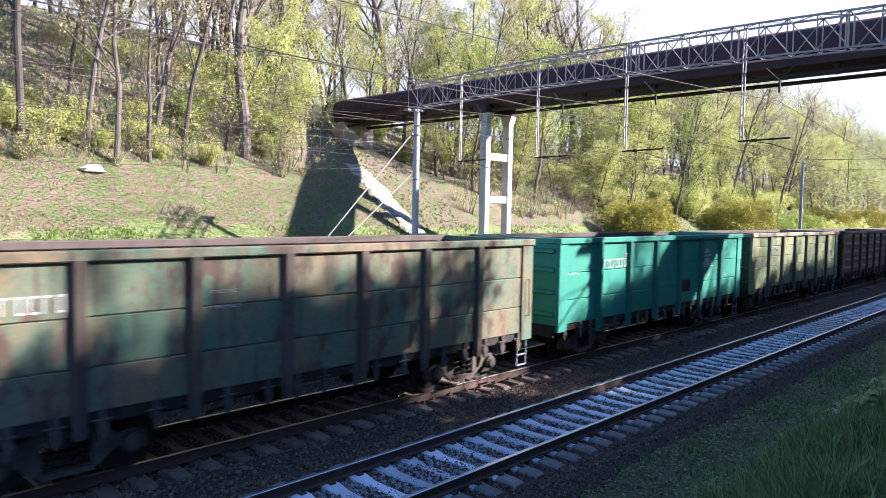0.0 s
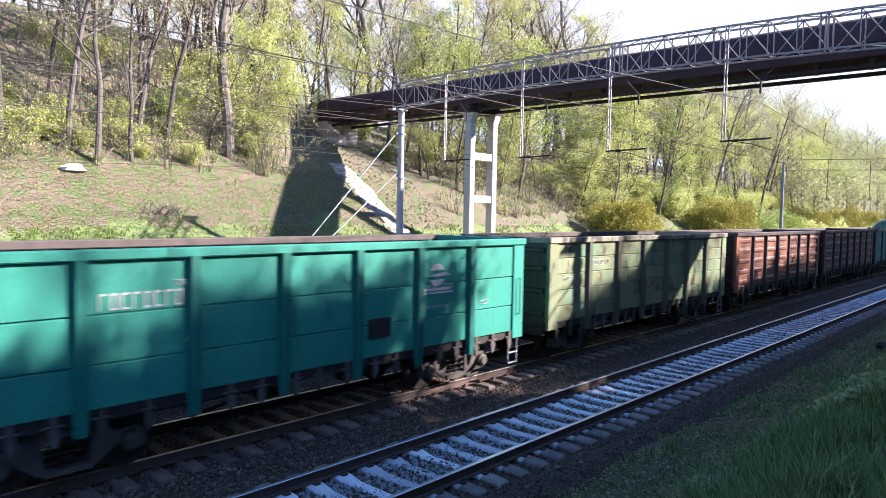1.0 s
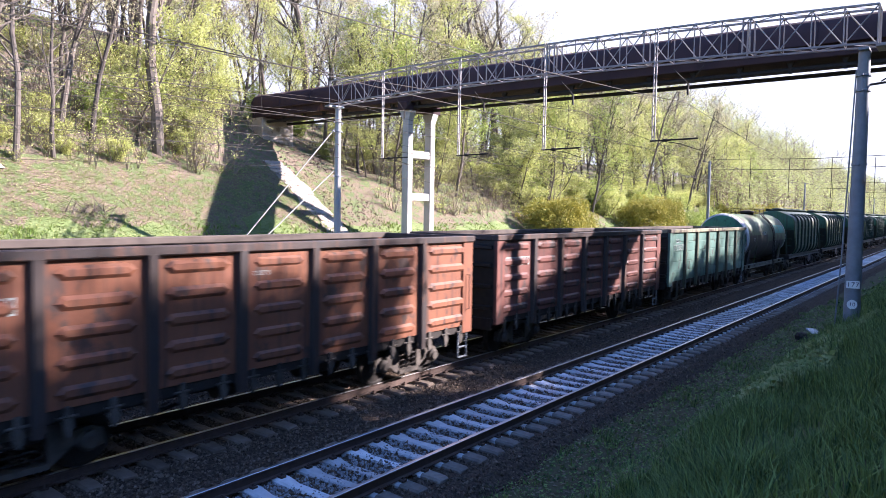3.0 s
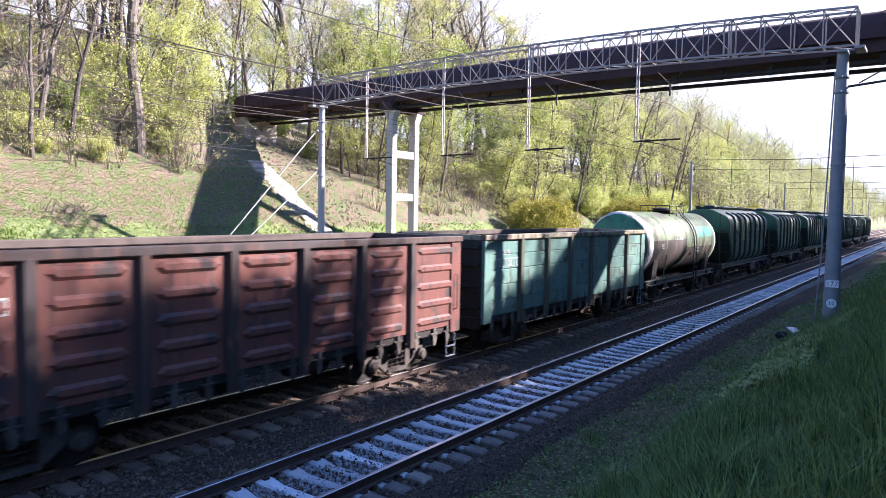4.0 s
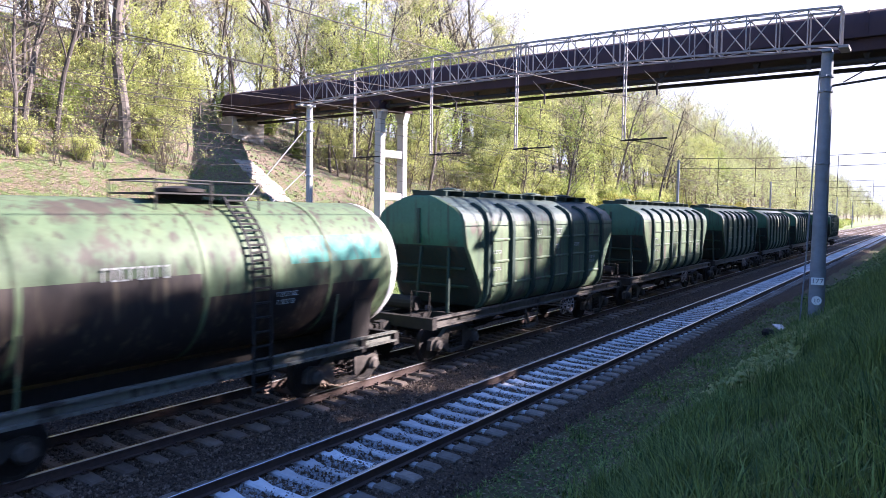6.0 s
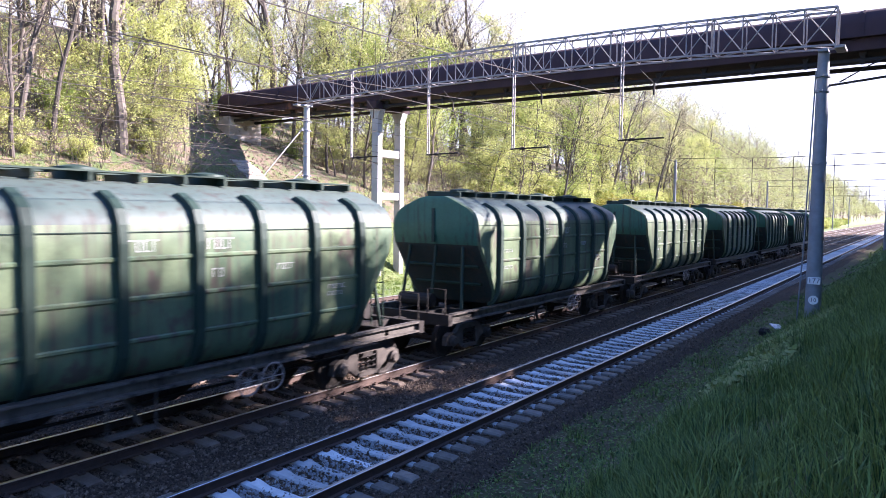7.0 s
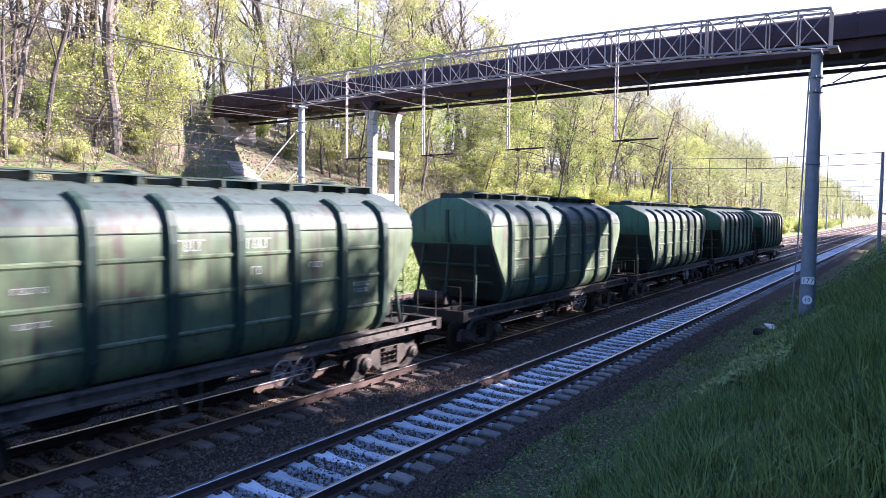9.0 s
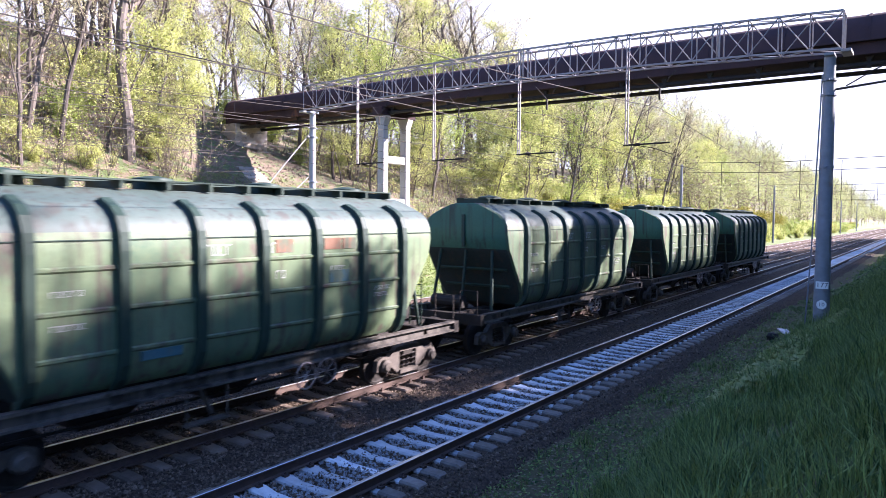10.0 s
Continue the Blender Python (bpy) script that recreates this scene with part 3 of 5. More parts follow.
        part("end_wall", e, ends, w, m=pose(x - s * 0.03, 0, 0))
        part("end_rail", Shape().chamfer(-0.08, 0.08, -1.41, 1.41, 3.34, 3.49, 0.02), rim, w, m=pose(x - s * 0.04, 0, 0))
        part("coupler", COUPLER, None, w, m=pose(x + s * 0.25, 0, 1.02, 0, 0, 0 if s > 0 else 180))
        part("buffer_beam", Shape().chamfer(-0.06, 0.06, -1.4, 1.4, 0.82, 1.16, 0.02), M_DARK, w, m=pose(x - s * 0.02, 0, 0))
    part("floor", Shape().box(-HALF + 0.06, HALF - 0.06, -1.44, 1.44, 1.16, 1.22), P_INSIDE, w)
    under = Shape().box(-6.2, 6.2, -0.22, 0.22, 0.78, 1.15)
    for x in POSTS:
        under.box(x - 0.06, x + 0.06, -1.4, 1.4, 0.88, 1.12)
    under.tube((-1.2, 0.5, 0.75), (0.2, 0.5, 0.75), 0.17, n=12)
    part("underframe", under, M_DARK, w)
    part("brake_rod", Shape().tube((-3.2, -0.35, 0.66), (3.2, -0.35, 0.66), 0.025, n=6), M_DARK, w)
    # Unseen rigging and beams added to fill the black shade beneath the wagon.
    part("air_reservoir", Shape().lathe([(0.04, 0), (0.15, 0.02), (0.2, 0.08), (0.2, 0.92), (0.15, 0.98), (0.04, 1.0)], 14, pose(1.0, -0.75, 0.78, 0, 90, 0)), M_DARK, w, smooth=True, angle=40)
    part("brake_cylinder", Shape().lathe([(0.05, -0.35), (0.05, 0), (0.22, 0.0), (0.22, 0.45), (0.12, 0.5)], 14, pose(-0.9, -0.7, 0.76, 0, 90, 0)), M_DARK, w, smooth=True, angle=40)
    part("brake_lever", Shape().line([(-1.5, -0.75, 0.95), (-1.45, -0.72, 0.62), (-1.9, -0.55, 0.5)], 0.035, 5), M_DARK, w)
    for x in (-2.6, 2.6):
        part("hatch_beam", Shape().chamfer(x - 1.5, x + 1.5, -1.12, -0.98, 0.84, 1.0, 0.015), M_DARK, w)
    if marks:
        marking(w, marks, -1.522)
    add_bogies(w, 4.325)
    return w


def tank_wagon(label):
    w = thing("tank_wagon", label, "tank wagon", "wagons of the train")
    R, zc, L = 1.52, 2.76, 5.1
    n = 64

    def ring(x0, x1, a0, a1, r):
        """Shell sheet between two angles, measured from straight up."""
        s = Shape()
        k = max(6, int((a1 - a0) / 5))
        for x in (x0, x1):
            for i in range(k + 1):
                a = radians(a0 + (a1 - a0) * i / k)
                s.v.append((x, -r * math.sin(a), zc + r * math.cos(a)))
        s.f = [(i, i + 1, k + 2 + i, k + 1 + i) for i in range(k)]
        s.mi = [0] * k
        return s

    shell = Shape()
    m = Matrix.Translation((-L, 0, zc)) @ pose(0, 0, 0, 0, 90, 0)
    shell.lathe([(R, 0), (R, 2 * L)], n, m)
    tank = part("shell", shell, P_TANK, w, smooth=True, angle=40)
    for s in (-1, 1):
        prof = [(R, 0), (R * 0.99, 0.08), (R * 0.95, 0.2), (R * 0.84, 0.36), (R * 0.62, 0.5), (R * 0.32, 0.58), (0.02, 0.6)]
        head = Shape().lathe(prof, n, Matrix.Translation((s * L, 0, zc)) @ pose(0, 0, 0, 0, 90 * s, 0))
        part("tank_end", head, P_TANK_END, w, "dark green dished tank end", smooth=True, angle=50)
        rg = Shape()
        zone = [(R + 0.006, -0.08), (R + 0.006, 0.0), (R * 0.995, 0.085), (R * 0.955, 0.206), (R * 0.92, 0.262)]
        for i, (rr, zz) in enumerate(zone):
            rg.v += [(s * (L + zz), rr * math.cos(2 * math.pi * j / n), zc + rr * math.sin(2 * math.pi * j / n)) for j in range(n)]
        rg.f = [(i * n + j, i * n + (j + 1) % n, (i + 1) * n + (j + 1) % n, (i + 1) * n + j) for i in range(len(zone) - 1) for j in range(n)]
        rg.mi = [0] * len(rg.f)
        part("white_ring", rg, P_RING, tank, "white painted ring", smooth=True)
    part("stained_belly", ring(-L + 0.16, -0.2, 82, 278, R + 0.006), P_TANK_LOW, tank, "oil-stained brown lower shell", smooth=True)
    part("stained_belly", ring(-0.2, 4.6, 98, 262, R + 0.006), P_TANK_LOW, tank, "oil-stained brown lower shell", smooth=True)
    part("turquoise_band", ring(1.9, 4.66, 58, 80, R + 0.007), P_TURQ, tank, "turquoise painted band", smooth=True)
    for x in (-3.2, -0.1, 3.0):
        part("strap", ring(x - 0.05, x + 0.05, 0, 360, R + 0.018), P_TANK, tank, smooth=True)
    # hatch, platform and ladder
    hatch = Shape().lathe([(0.42, -0.06), (0.42, 0.16), (0.46, 0.16), (0.46, 0.22), (0.2, 0.27), (0.0, 0.27)], 20, pose(0.4, 0, zc + R - 0.02))
    part("hatch", hatch, M_DARK, w)
    plat = Shape().box(-0.6, 1.7, -0.75, 0.75, zc + R + 0.08, zc + R + 0.11)
    for x in (-0.6, 0.55, 1.7):
        for y in (-0.75, 0.75):
            plat.tube((x, y, zc + R - 0.25), (x, y, zc + R + 0.34), 0.018, n=6)
    for y in (-0.75, 0.75):
        plat.tube((-0.6, y, zc + R + 0.34), (1.7, y, zc + R + 0.34), 0.018, n=6)
    for x in (-0.6, 1.7):
        plat.tube((x, -0.75, zc + R + 0.34), (x, 0.75, zc + R + 0.34), 0.018, n=6)
    part("hatch_platform", plat, M_BLACK, w)
    for s in (-1, 1):
        lad = Shape()
        path = [(s * 0.75, zc + R + 0.05)] + [(s * (R + 0.10) * math.sin(radians(a)), zc + (R + 0.10) * math.cos(radians(a))) for a in range(35, 91, 11)] + [(s * (R + 0.10), 2.2), (s * (R + 0.10), 0.55)]
        for x in (0.85, 1.27):
            lad.line([(x, y, z) for y, z in path], 0.032, 6)
        for (ya, za), (yb, zb) in zip(path, path[1:]):
            seg = math.hypot(yb - ya, zb - za)
            k = int(seg / 0.28) + 1
            for i in range(k):
                f = (i + 0.5) / k
                y, z = ya + (yb - ya) * f, za + (zb - za) * f
                lad.tube((0.85, y, z), (1.27, y, z), 0.024, n=5)
        part("ladder", lad, M_BLACK, w, "black steel ladder")
        part("side_sill", Shape().extrude([(s * 1.28, 0.95), (s * 1.42, 0.95), (s * 1.42, 1.0), (s * 1.32, 1.0), (s * 1.32, 1.16), (s * 1.42, 1.16), (s * 1.42, 1.2), (s * 1.28, 1.2)], -5.4, 5.4), P_SILL, w)
        for x in (-4.2, 4.2):
            sad = Shape().extrude([(s * 0.4, 1.0), (s * 1.25, 1.0), (s * 1.38, 2.1), (s * 1.1, 1.75), (s * 0.75, 1.45), (s * 0.4, 1.3)], x - 0.3, x + 0.3)
            part("saddle", sad, M_DARK, w)
            st = Shape().line([(x * 0.76, s * 1.36, 1.2), (x * 0.76, s * 1.54, 2.3)], 0.03, 6)
            part("strap_rod", st, P_TANK, w)
    fr = Shape().box(-5.4, 5.4, -0.24, 0.24, 0.82, 1.18)
    for x in (-5.4, -4.2, 4.2, 5.4):
        fr.box(x - 0.08, x + 0.08, -1.4, 1.4, 0.86, 1.16)
    fr.tube((-2, 0.5, 0.8), (-0.6, 0.5, 0.8), 0.17, n=12)
    part("underframe", fr, M_DARK, w)
    for s in (-1, 1):
        part("coupler", COUPLER, None, w, m=pose(s * 5.66, 0, 1.02, 0, 0, 0 if s > 0 else 180))
    marking(w, [(-2.0, 2.95, 8, 0.13, 0.22), (-3.9, 2.6, 2, 0.14, 0.2), (1.5, 2.4, 6, 0.08, 0.09), (1.5, 2.25, 5, 0.08, 0.09)], -1.535)
    add_bogies(w, 3.9)
    return w


HOP = [(1.36, 1.30, 4.20), (1.52, 1.44, 4.28), (1.75, 1.53, 4.40), (2.1, 1.56, 4.62), (2.95, 1.56, 5.16), (3.15, 1.56, 5.30), (3.55, 1.56, 5.40), (3.85, 1.53, 5.40), (4.05, 1.44, 5.40), (4.2, 1.27, 5.40), (4.34, 0.98, 5.40), (4.5, 0.62, 5.38), (4.56, 0.4, 5.34)]


def hop_width(z):
    for (z0, w0, _), (z1, w1, _) in zip(HOP, HOP[1:]):
        if z0 <= z <= z1:
            return w0 + (w1 - w0) * (z - z0) / (z1 - z0)
    return HOP[-1][1]


def hopper(label):
    w = thing("hopper_wagon", label, "hopper wagon", "wagons of the train")
    s = Shape()
    for z, b, l in HOP:
        c = min(0.05, b * 0.3)
        s.v += [(-l, -b + c * 1.6, z), (-l + c, -b, z), (l - c, -b, z), (l, -b + c * 1.6, z), (l, b - c * 1.6, z), (l - c, b, z), (-l + c, b, z), (-l, b - c * 1.6, z)]
    s.f = [(k * 8 + i, k * 8 + (i + 1) % 8, k * 8 + 8 + (i + 1) % 8, k * 8 + 8 + i) for k in range(len(HOP) - 1) for i in range(8)]
    s.f += [tuple(range(7, -1, -1)), tuple(range((len(HOP) - 1) * 8, len(HOP) * 8))]
    s.mi = [0] * len(s.f)
    # the down-facing end slopes get their shade as a darker colour
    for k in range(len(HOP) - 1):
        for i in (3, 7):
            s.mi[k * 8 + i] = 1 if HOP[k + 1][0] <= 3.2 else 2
    for k in range(len(HOP) - 1):
        if HOP[k][0] >= 3.84:
            for i in (1, 5):
                s.mi[k * 8 + i] = 3
    s.mi[-1] = 3
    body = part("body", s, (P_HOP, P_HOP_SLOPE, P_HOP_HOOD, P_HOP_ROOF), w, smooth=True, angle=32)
    xs = [-4.2 + i * 8.4 / 6 for i in range(7)]
    for x in xs:
        for sd in (-1, 1):
            rib = Shape()
            zz = [h[0] for h in HOP[:-2]]
            inner = [(sd * (hop_width(z) - 0.01), z) for z in zz]
            outer = [(sd * (hop_width(z) + 0.11), z + (0.05 if z > 4 else 0)) for z in zz]
            for (a, b), (c, d) in zip(zip(inner, outer), zip(inner[1:], outer[1:])):
                for hw in (0.08,):
                    rib.add([(-hw - 0.02, *a), (-hw, *b), (hw, *b), (hw + 0.02, *a), (-hw - 0.02, *c), (-hw, *d), (hw, *d), (hw + 0.02, *c)], [(0, 1, 5, 4), (1, 2, 6, 5), (2, 3, 7, 6), (0, 3, 2, 1), (4, 5, 6, 7)])
            part("rib", rib, P_RIB, body, "dark green pressed rib", pose(x, 0, 0))
            part("rib_foot", Shape().chamfer(-0.09, 0.09, -0.02, 0.12, 1.2, 1.42, 0.02), P_RIB, body, m=pose(x, sd * 1.34, 0))
    for sd in (-1, 1):
        half = (xs[1] - xs[0]) / 2 - 0.09
        st = Shape().extrude([(-0.01, -0.045), (sd * 0.03, -0.02), (sd * 0.03, 0.02), (-0.01, 0.045)], -half, half).mesh("stiffener", P_HOP)
        for a, b in zip(xs, xs[1:]):
            for z in (1.98, 2.66, 3.3):
                part("stiffener", st, None, body, m=pose((a + b) / 2, sd * hop_width(z), z))
        sill = Shape().extrude([(sd * 1.34, 1.06), (sd * 1.5, 1.06), (sd * 1.5, 1.10), (sd * 1.4, 1.12), (sd * 1.4, 1.26), (sd * 1.5, 1.28), (sd * 1.5, 1.33), (sd * 1.34, 1.33)], -6.55, 6.55)
        part("side_sill", sill, P_HOP_SILL, w, "grimy brown side sill")
        seam = Shape().box(-5.36, 5.36, sd * 1.555, sd * 1.565, 3.72, 3.735)
        part("seam", seam, P_RIB, body)
    # roof walk and hatches
    walkway = Shape()
    for y in (-0.42, 0.42):
        walkway.box(-5.0, 5.0, y - 0.14, y + 0.14, 4.70, 4.73)
    for i in range(12):
        x = -4.9 + i * 9.8 / 11
        walkway.box(x - 0.03, x + 0.03, -0.6, 0.6, 4.56, 4.70)
    part("roof_walk", walkway, P_RIB, w, "dark green roof walkway")
    for x in (-3.9, -1.3, 1.3, 3.9):
        hs = Shape().lathe([(0.36, 4.56), (0.36, 4.72), (0.39, 4.72), (0.37, 4.78), (0.1, 4.83), (0.0, 4.83)], 18)
        part("roof_hatch", hs, P_RIB, w, m=pose(x, 0, 0))
    # ends: struts, slope plate ribs, platform frame
    for sx in (-1, 1):
        for y in (-0.95, 0.0, 0.95):
            part("strut", Shape().tube((sx * 5.25, y, 3.1), (sx * 5.5, y * 1.15, 1.3), 0.05, n=6), P_RIB, w)
        part("end_rib", Shape().box(sx * 5.41 - 0.03, sx * 5.41 + 0.03, -0.05, 0.05, 3.2, 4.2), P_RIB, body)
        slope = Shape().line([(sx * 4.58, -1.2, 1.95), (sx * 4.58, 1.2, 1.95)], 0.05, 6).line([(sx * 4.92, -1.3, 2.5), (sx * 4.92, 1.3, 2.5)], 0.05, 6)
        part("slope_rib", slope, P_RIB, body)
        plat = Shape().box(sx * 6.65 - 0.1, sx * 6.65 + 0.1, -1.5, 1.5, 1.02, 1.32)
        plat.box(min(sx * 4.5, sx * 6.6), max(sx * 4.5, sx * 6.6), -0.55, -0.4, 1.05, 1.3).box(min(sx * 4.5, sx * 6.6), max(sx * 4.5, sx * 6.6), 0.4, 0.55, 1.05, 1.3)
        plat.box(min(sx * 5.3, sx * 5.45), max(sx * 5.3, sx * 5.45), -1.4, 1.4, 1.1, 1.3)
        part("end_platform", plat, M_DARK, w)
        part("air_tank", Shape().tube((sx * 5.9, -0.35, 1.55), (sx * 5.9, 0.75, 1.55), 0.2, n=14), M_DARK, w)
        part("coupler", COUPLER, None, w, m=pose(sx * 7.0, 0, 1.02, 0, 0, 0 if sx > 0 else 180))
        hr = Shape().line([(sx * 6.7, -1.35, 1.3), (sx * 6.7, -1.35, 2.0), (sx * 6.7, -0.75, 2.0), (sx * 6.7, -0.75, 1.3)], 0.018, 6)
        part("hand_rail", hr, M_DARK, w)
        if sx < 0:
            continue
        ld = Shape()
        for y in (-1.15, -0.78):
            ld.tube((sx * 5.52, y, 1.3), (sx * 5.52, y, 4.3), 0.018, n=5)
        for i in range(10):
            ld.tube((sx * 5.52, -1.15, 1.5 + i * 0.29), (sx * 5.52, -0.78, 1.5 + i * 0.29), 0.014, n=5)
        part("ladder", ld, P_RIB, w)
    for x in (-2.6, 0.0, 2.6):
        fun = Shape()
        fun.v = [(x - 1.2, -1.1, 1.4), (x + 1.2, -1.1, 1.4), (x + 1.2, 1.1, 1.4), (x - 1.2, 1.1, 1.4), (x - 0.35, -0.4, 0.5), (x + 0.35, -0.4, 0.5), (x + 0.35, 0.4, 0.5), (x - 0.35, 0.4, 0.5)]
        fun.f = [(0, 1, 5, 4), (1, 2, 6, 5), (2, 3, 7, 6), (3, 0, 4, 7), (4, 5, 6, 7)]
        fun.mi = [0] * 5
        part("discharge_funnel", fun, M_DARK, w)
    part("underframe", Shape().box(-6.6, 6.6, -0.2, 0.2, 0.85, 1.2), M_DARK, w)
    for x in (1.15, 1.75):
        for sd in (-1,):
            wh = Shape()
            pts = [(0.27 * math.cos(a * math.pi / 9), -1.5, 0.27 * math.sin(a * math.pi / 9)) for a in range(19)]
            wh.line(pts, 0.02, 5)
            for a in range(4):
                wh.tube((0.27 * math.cos(a * math.pi / 4), -1.5, 0.27 * math.sin(a * math.pi / 4)), (-0.27 * math.cos(a * math.pi / 4), -1.5, -0.27 * math.sin(a * math.pi / 4)), 0.012, n=4)
            wh.tube((0, -1.5, 0), (0, -0.5, 0), 0.03, n=6)
            part("hand_wheel", wh, P_WHEEL, w, "pale rusty spoked hand wheel", pose(x, 0, 0.84))
    bx = Shape()
    bx.line([(-1.6, -1.45, 1.06), (-1.6, -1.45, 0.45), (-0.75, -1.45, 0.45), (-0.75, -1.45, 1.06)], 0.022, 5)
    bx.box(-1.6, -0.75, -1.5, -1.3, 0.43, 0.47)
    bx.line([(-1.2, -1.2, 1.06), (-0.9, -1.2, 0.5)], 0.05, 5)
    part("step_frame", bx, M_BOGIE, w)
    part("brake_pipe", Shape().tube((-4.4, -1.1, 0.8), (4.4, -1.1, 0.8), 0.028, n=6), M_DARK, w)
    marking(w, [(-1.3, 3.4, 4, 0.13, 0.2), (0.2, 3.4, 4, 0.13, 0.2), (-3.9, 2.9, 5, 0.09, 0.09), (-3.9, 2.4, 6, 0.08, 0.09), (0.3, 2.9, 2, 0.12, 0.16), (3.2, 2.45, 6, 0.08, 0.09), (3.2, 2.3, 5, 0.08, 0.09), (1.8, 2.95, 4, 0.10, 0.12)], -1.566)
    add_bogies(w, 5.05)
    return w


number = lambda x, z, w=0.145, h=0.25: (x, z, 8, w, h)
train = []
train.append((gondola(P_G1, "smooth", "weathered green and brown open gondola wagon on rails", post_mat=P_G1_POST, rim=P_G1, marks=[number(-5.75, 2.65), (-5.6, 2.3, 2, 0.1, 0.1), (-2.3, 2.75, 6, 0.07, 0.05), (-2.3, 2.5, 7, 0.07, 0.05)]), -6.365))
train.append((gondola(P_G2, "smooth", "freshly painted teal open gondola wagon on rails", post_mat=P_G2_POST, rim=P_G2, marks=[number(-4.05, 2.6), (-2.9, 2.9, 4, 0.06, 0.1), (-5.9, 2.5, 5, 0.1, 0.06), (2.9, 2.45, 9, 0.08, 0.09), (2.8, 2.0, 9, 0.07, 0.06), (4.7, 1.95, 4, 0.07, 0.1), (-2.7, 2.0, 3, 0.07, 0.07)]), 7.555))
# The dark end colours from here on stand in for shade on unlit ends.
train.append((gondola(P_G3, "plank", "olive drab open gondola wagon with worn paint", post_mat=P_G3_POST, rim=P_RIM, ends=P_BLACKENED, marks=[number(-4.1, 2.65, 0.11, 0.18), (-5.6, 2.3, 4, 0.1, 0.1), (-2.3, 2.7, 4, 0.07, 0.06)]), 21.475))
train.append((gondola(P_G4, "pressed", "rust-red open gondola wagon with pressed side panels", post_mat=P_BLACKENED, rim=P_BLACKENED, ends=M_BLACK, marks=[number(-5.85, 2.6), (-5.5, 3.1, 7, 0.1, 0.13), (-0.6, 2.9, 5, 0.07, 0.08), (-5.6, 1.9, 6, 0.08, 0.06)]), 35.395))
train.append((gondola(P_G5, "pressed", "dark red open gondola wagon with pressed side panels", post_mat=P_BLACKENED, rim=P_BLACKENED, ends=M_BLACK, marks=[number(-5.85, 2.6), (0.0, 2.6, 2, 0.1, 0.16)]), 49.315))
train.append((gondola(P_G6, "plank", "faded sea-green open gondola wagon with plank sides", post_mat=P_G3_POST, rim=P_RIM, ends=M_BLACK, marks=[number(-5.7, 2.55), (-5.5, 2.9, 5, 0.1, 0.14), (-4.3, 2.35, 2, 0.1, 0.12)]), 63.235))
train.append((tank_wagon("grimy yellow-green tank wagon with a white end ring"), 75.85))
first = hopper("faded green covered grain hopper wagon with dark ribs")
teal = train[1][0]
part("data_plate", Shape().chamfer(1.15, 1.75, -1.545, -1.525, 1.55, 1.95, 0.006), M_DARK, teal, "dark repair plate on the side")
sign = Shape()
for a0, a1 in ((25, 155), (205, 335)):
    arc = [(3.15 + 0.25 * math.cos(radians(a0 + (a1 - a0) * k / 12)), 2.74 + 0.25 * math.sin(radians(a0 + (a1 - a0) * k / 12))) for k in range(13)]
    sign.extrude(arc, -1.536, -1.522, "y")
sign.extrude([(2.80, 2.72), (3.42, 2.80), (3.58, 2.73), (3.05, 2.70)], -1.536, -1.522, "y")
sign.box(2.62, 3.68, -1.536, -1.522, 2.33, 2.37)
sign.box(2.70, 3.62, -1.536, -1.522, 2.40, 2.45)
part("emblem", sign, P_MARK, teal, "round white painted emblem")
HOP_AT, HOP_STEP = 89.36, 14.62
for i in range(7):
    train.append((first if i == 0 else copy_thing(first, pose(0, 0, 0)), HOP_AT + i * HOP_STEP))
P_BLUE = paint("faded_blue_stencil", (0.045, 0.12, 0.15), (0.06, 0.12, 0.12), (0.08, 0.11, 0.08), spot_from=0.52)
P_ORANGE = paint("faded_orange_stencil", (0.20, 0.09, 0.05), (0.14, 0.09, 0.06), (0.09, 0.10, 0.065), spot_from=0.52)
for x0, x1, z0, z1, mat, lab in ((-2.5, -1.75, 1.76, 1.92, P_BLUE, "faded blue painted patch"), (1.75, 2.35, 2.72, 2.98, P_BLUE, "faded blue painted patch"), (0.3, 0.75, 3.4, 3.66, P_ORANGE, "faded orange painted mark"), (1.6, 2.1, 3.42, 3.66, P_ORANGE, "faded orange painted mark"), (2.15, 2.55, 3.42, 3.66, P_ORANGE, "faded orange painted mark")):
    part("painted_patch", Shape().chamfer(x0, x1, -1.572, -1.545, z0, z1, 0.004), mat, train[10][0], lab)


# ---- electrification portal over the tracks ----
def mast(x, y, z0, z1, r0, r1, label, paint_mat):
    m = thing("catenary_mast", label, "mast", "catenary masts", pose(x, y, 0))
    part("pole", Shape().lathe([(r0, z0 - 0.4), (r0, z0), (r1, z1)], 20), paint_mat, m, smooth=True, angle=40)
    for z in (z1 - 0.75, z1 - 1.2, z1 - 3.4):
        part("clamp", Shape().lathe([(r1 + 0.02, z), (r1 + 0.05, z + 0.01), (r1 + 0.05, z + 0.07), (r1 + 0.02, z + 0.08)], 16).box(-r1 - 0.16, r1 + 0.16, -0.03, 0.03, z + 0.01, z + 0.06), M_STEEL, m)
    part("cap", Shape().chamfer(-0.3, 0.3, -0.14, 0.14, z1, z1 + 0.09, 0.015), M_STEEL, m)
    return m


BEAM = 9.22
near_mast = mast(PORTAL_X, 2.70, 0.8, BEAM - 0.1, 0.235, 0.165, "grey tubular mast with number plates beside the track", M_STEEL)
far_mast = mast(PORTAL_X, 25.05, -0.3, BEAM - 0.1, 0.19, 0.15, "grey concrete pole with two guy rods by the slope", M_CONCRETE)


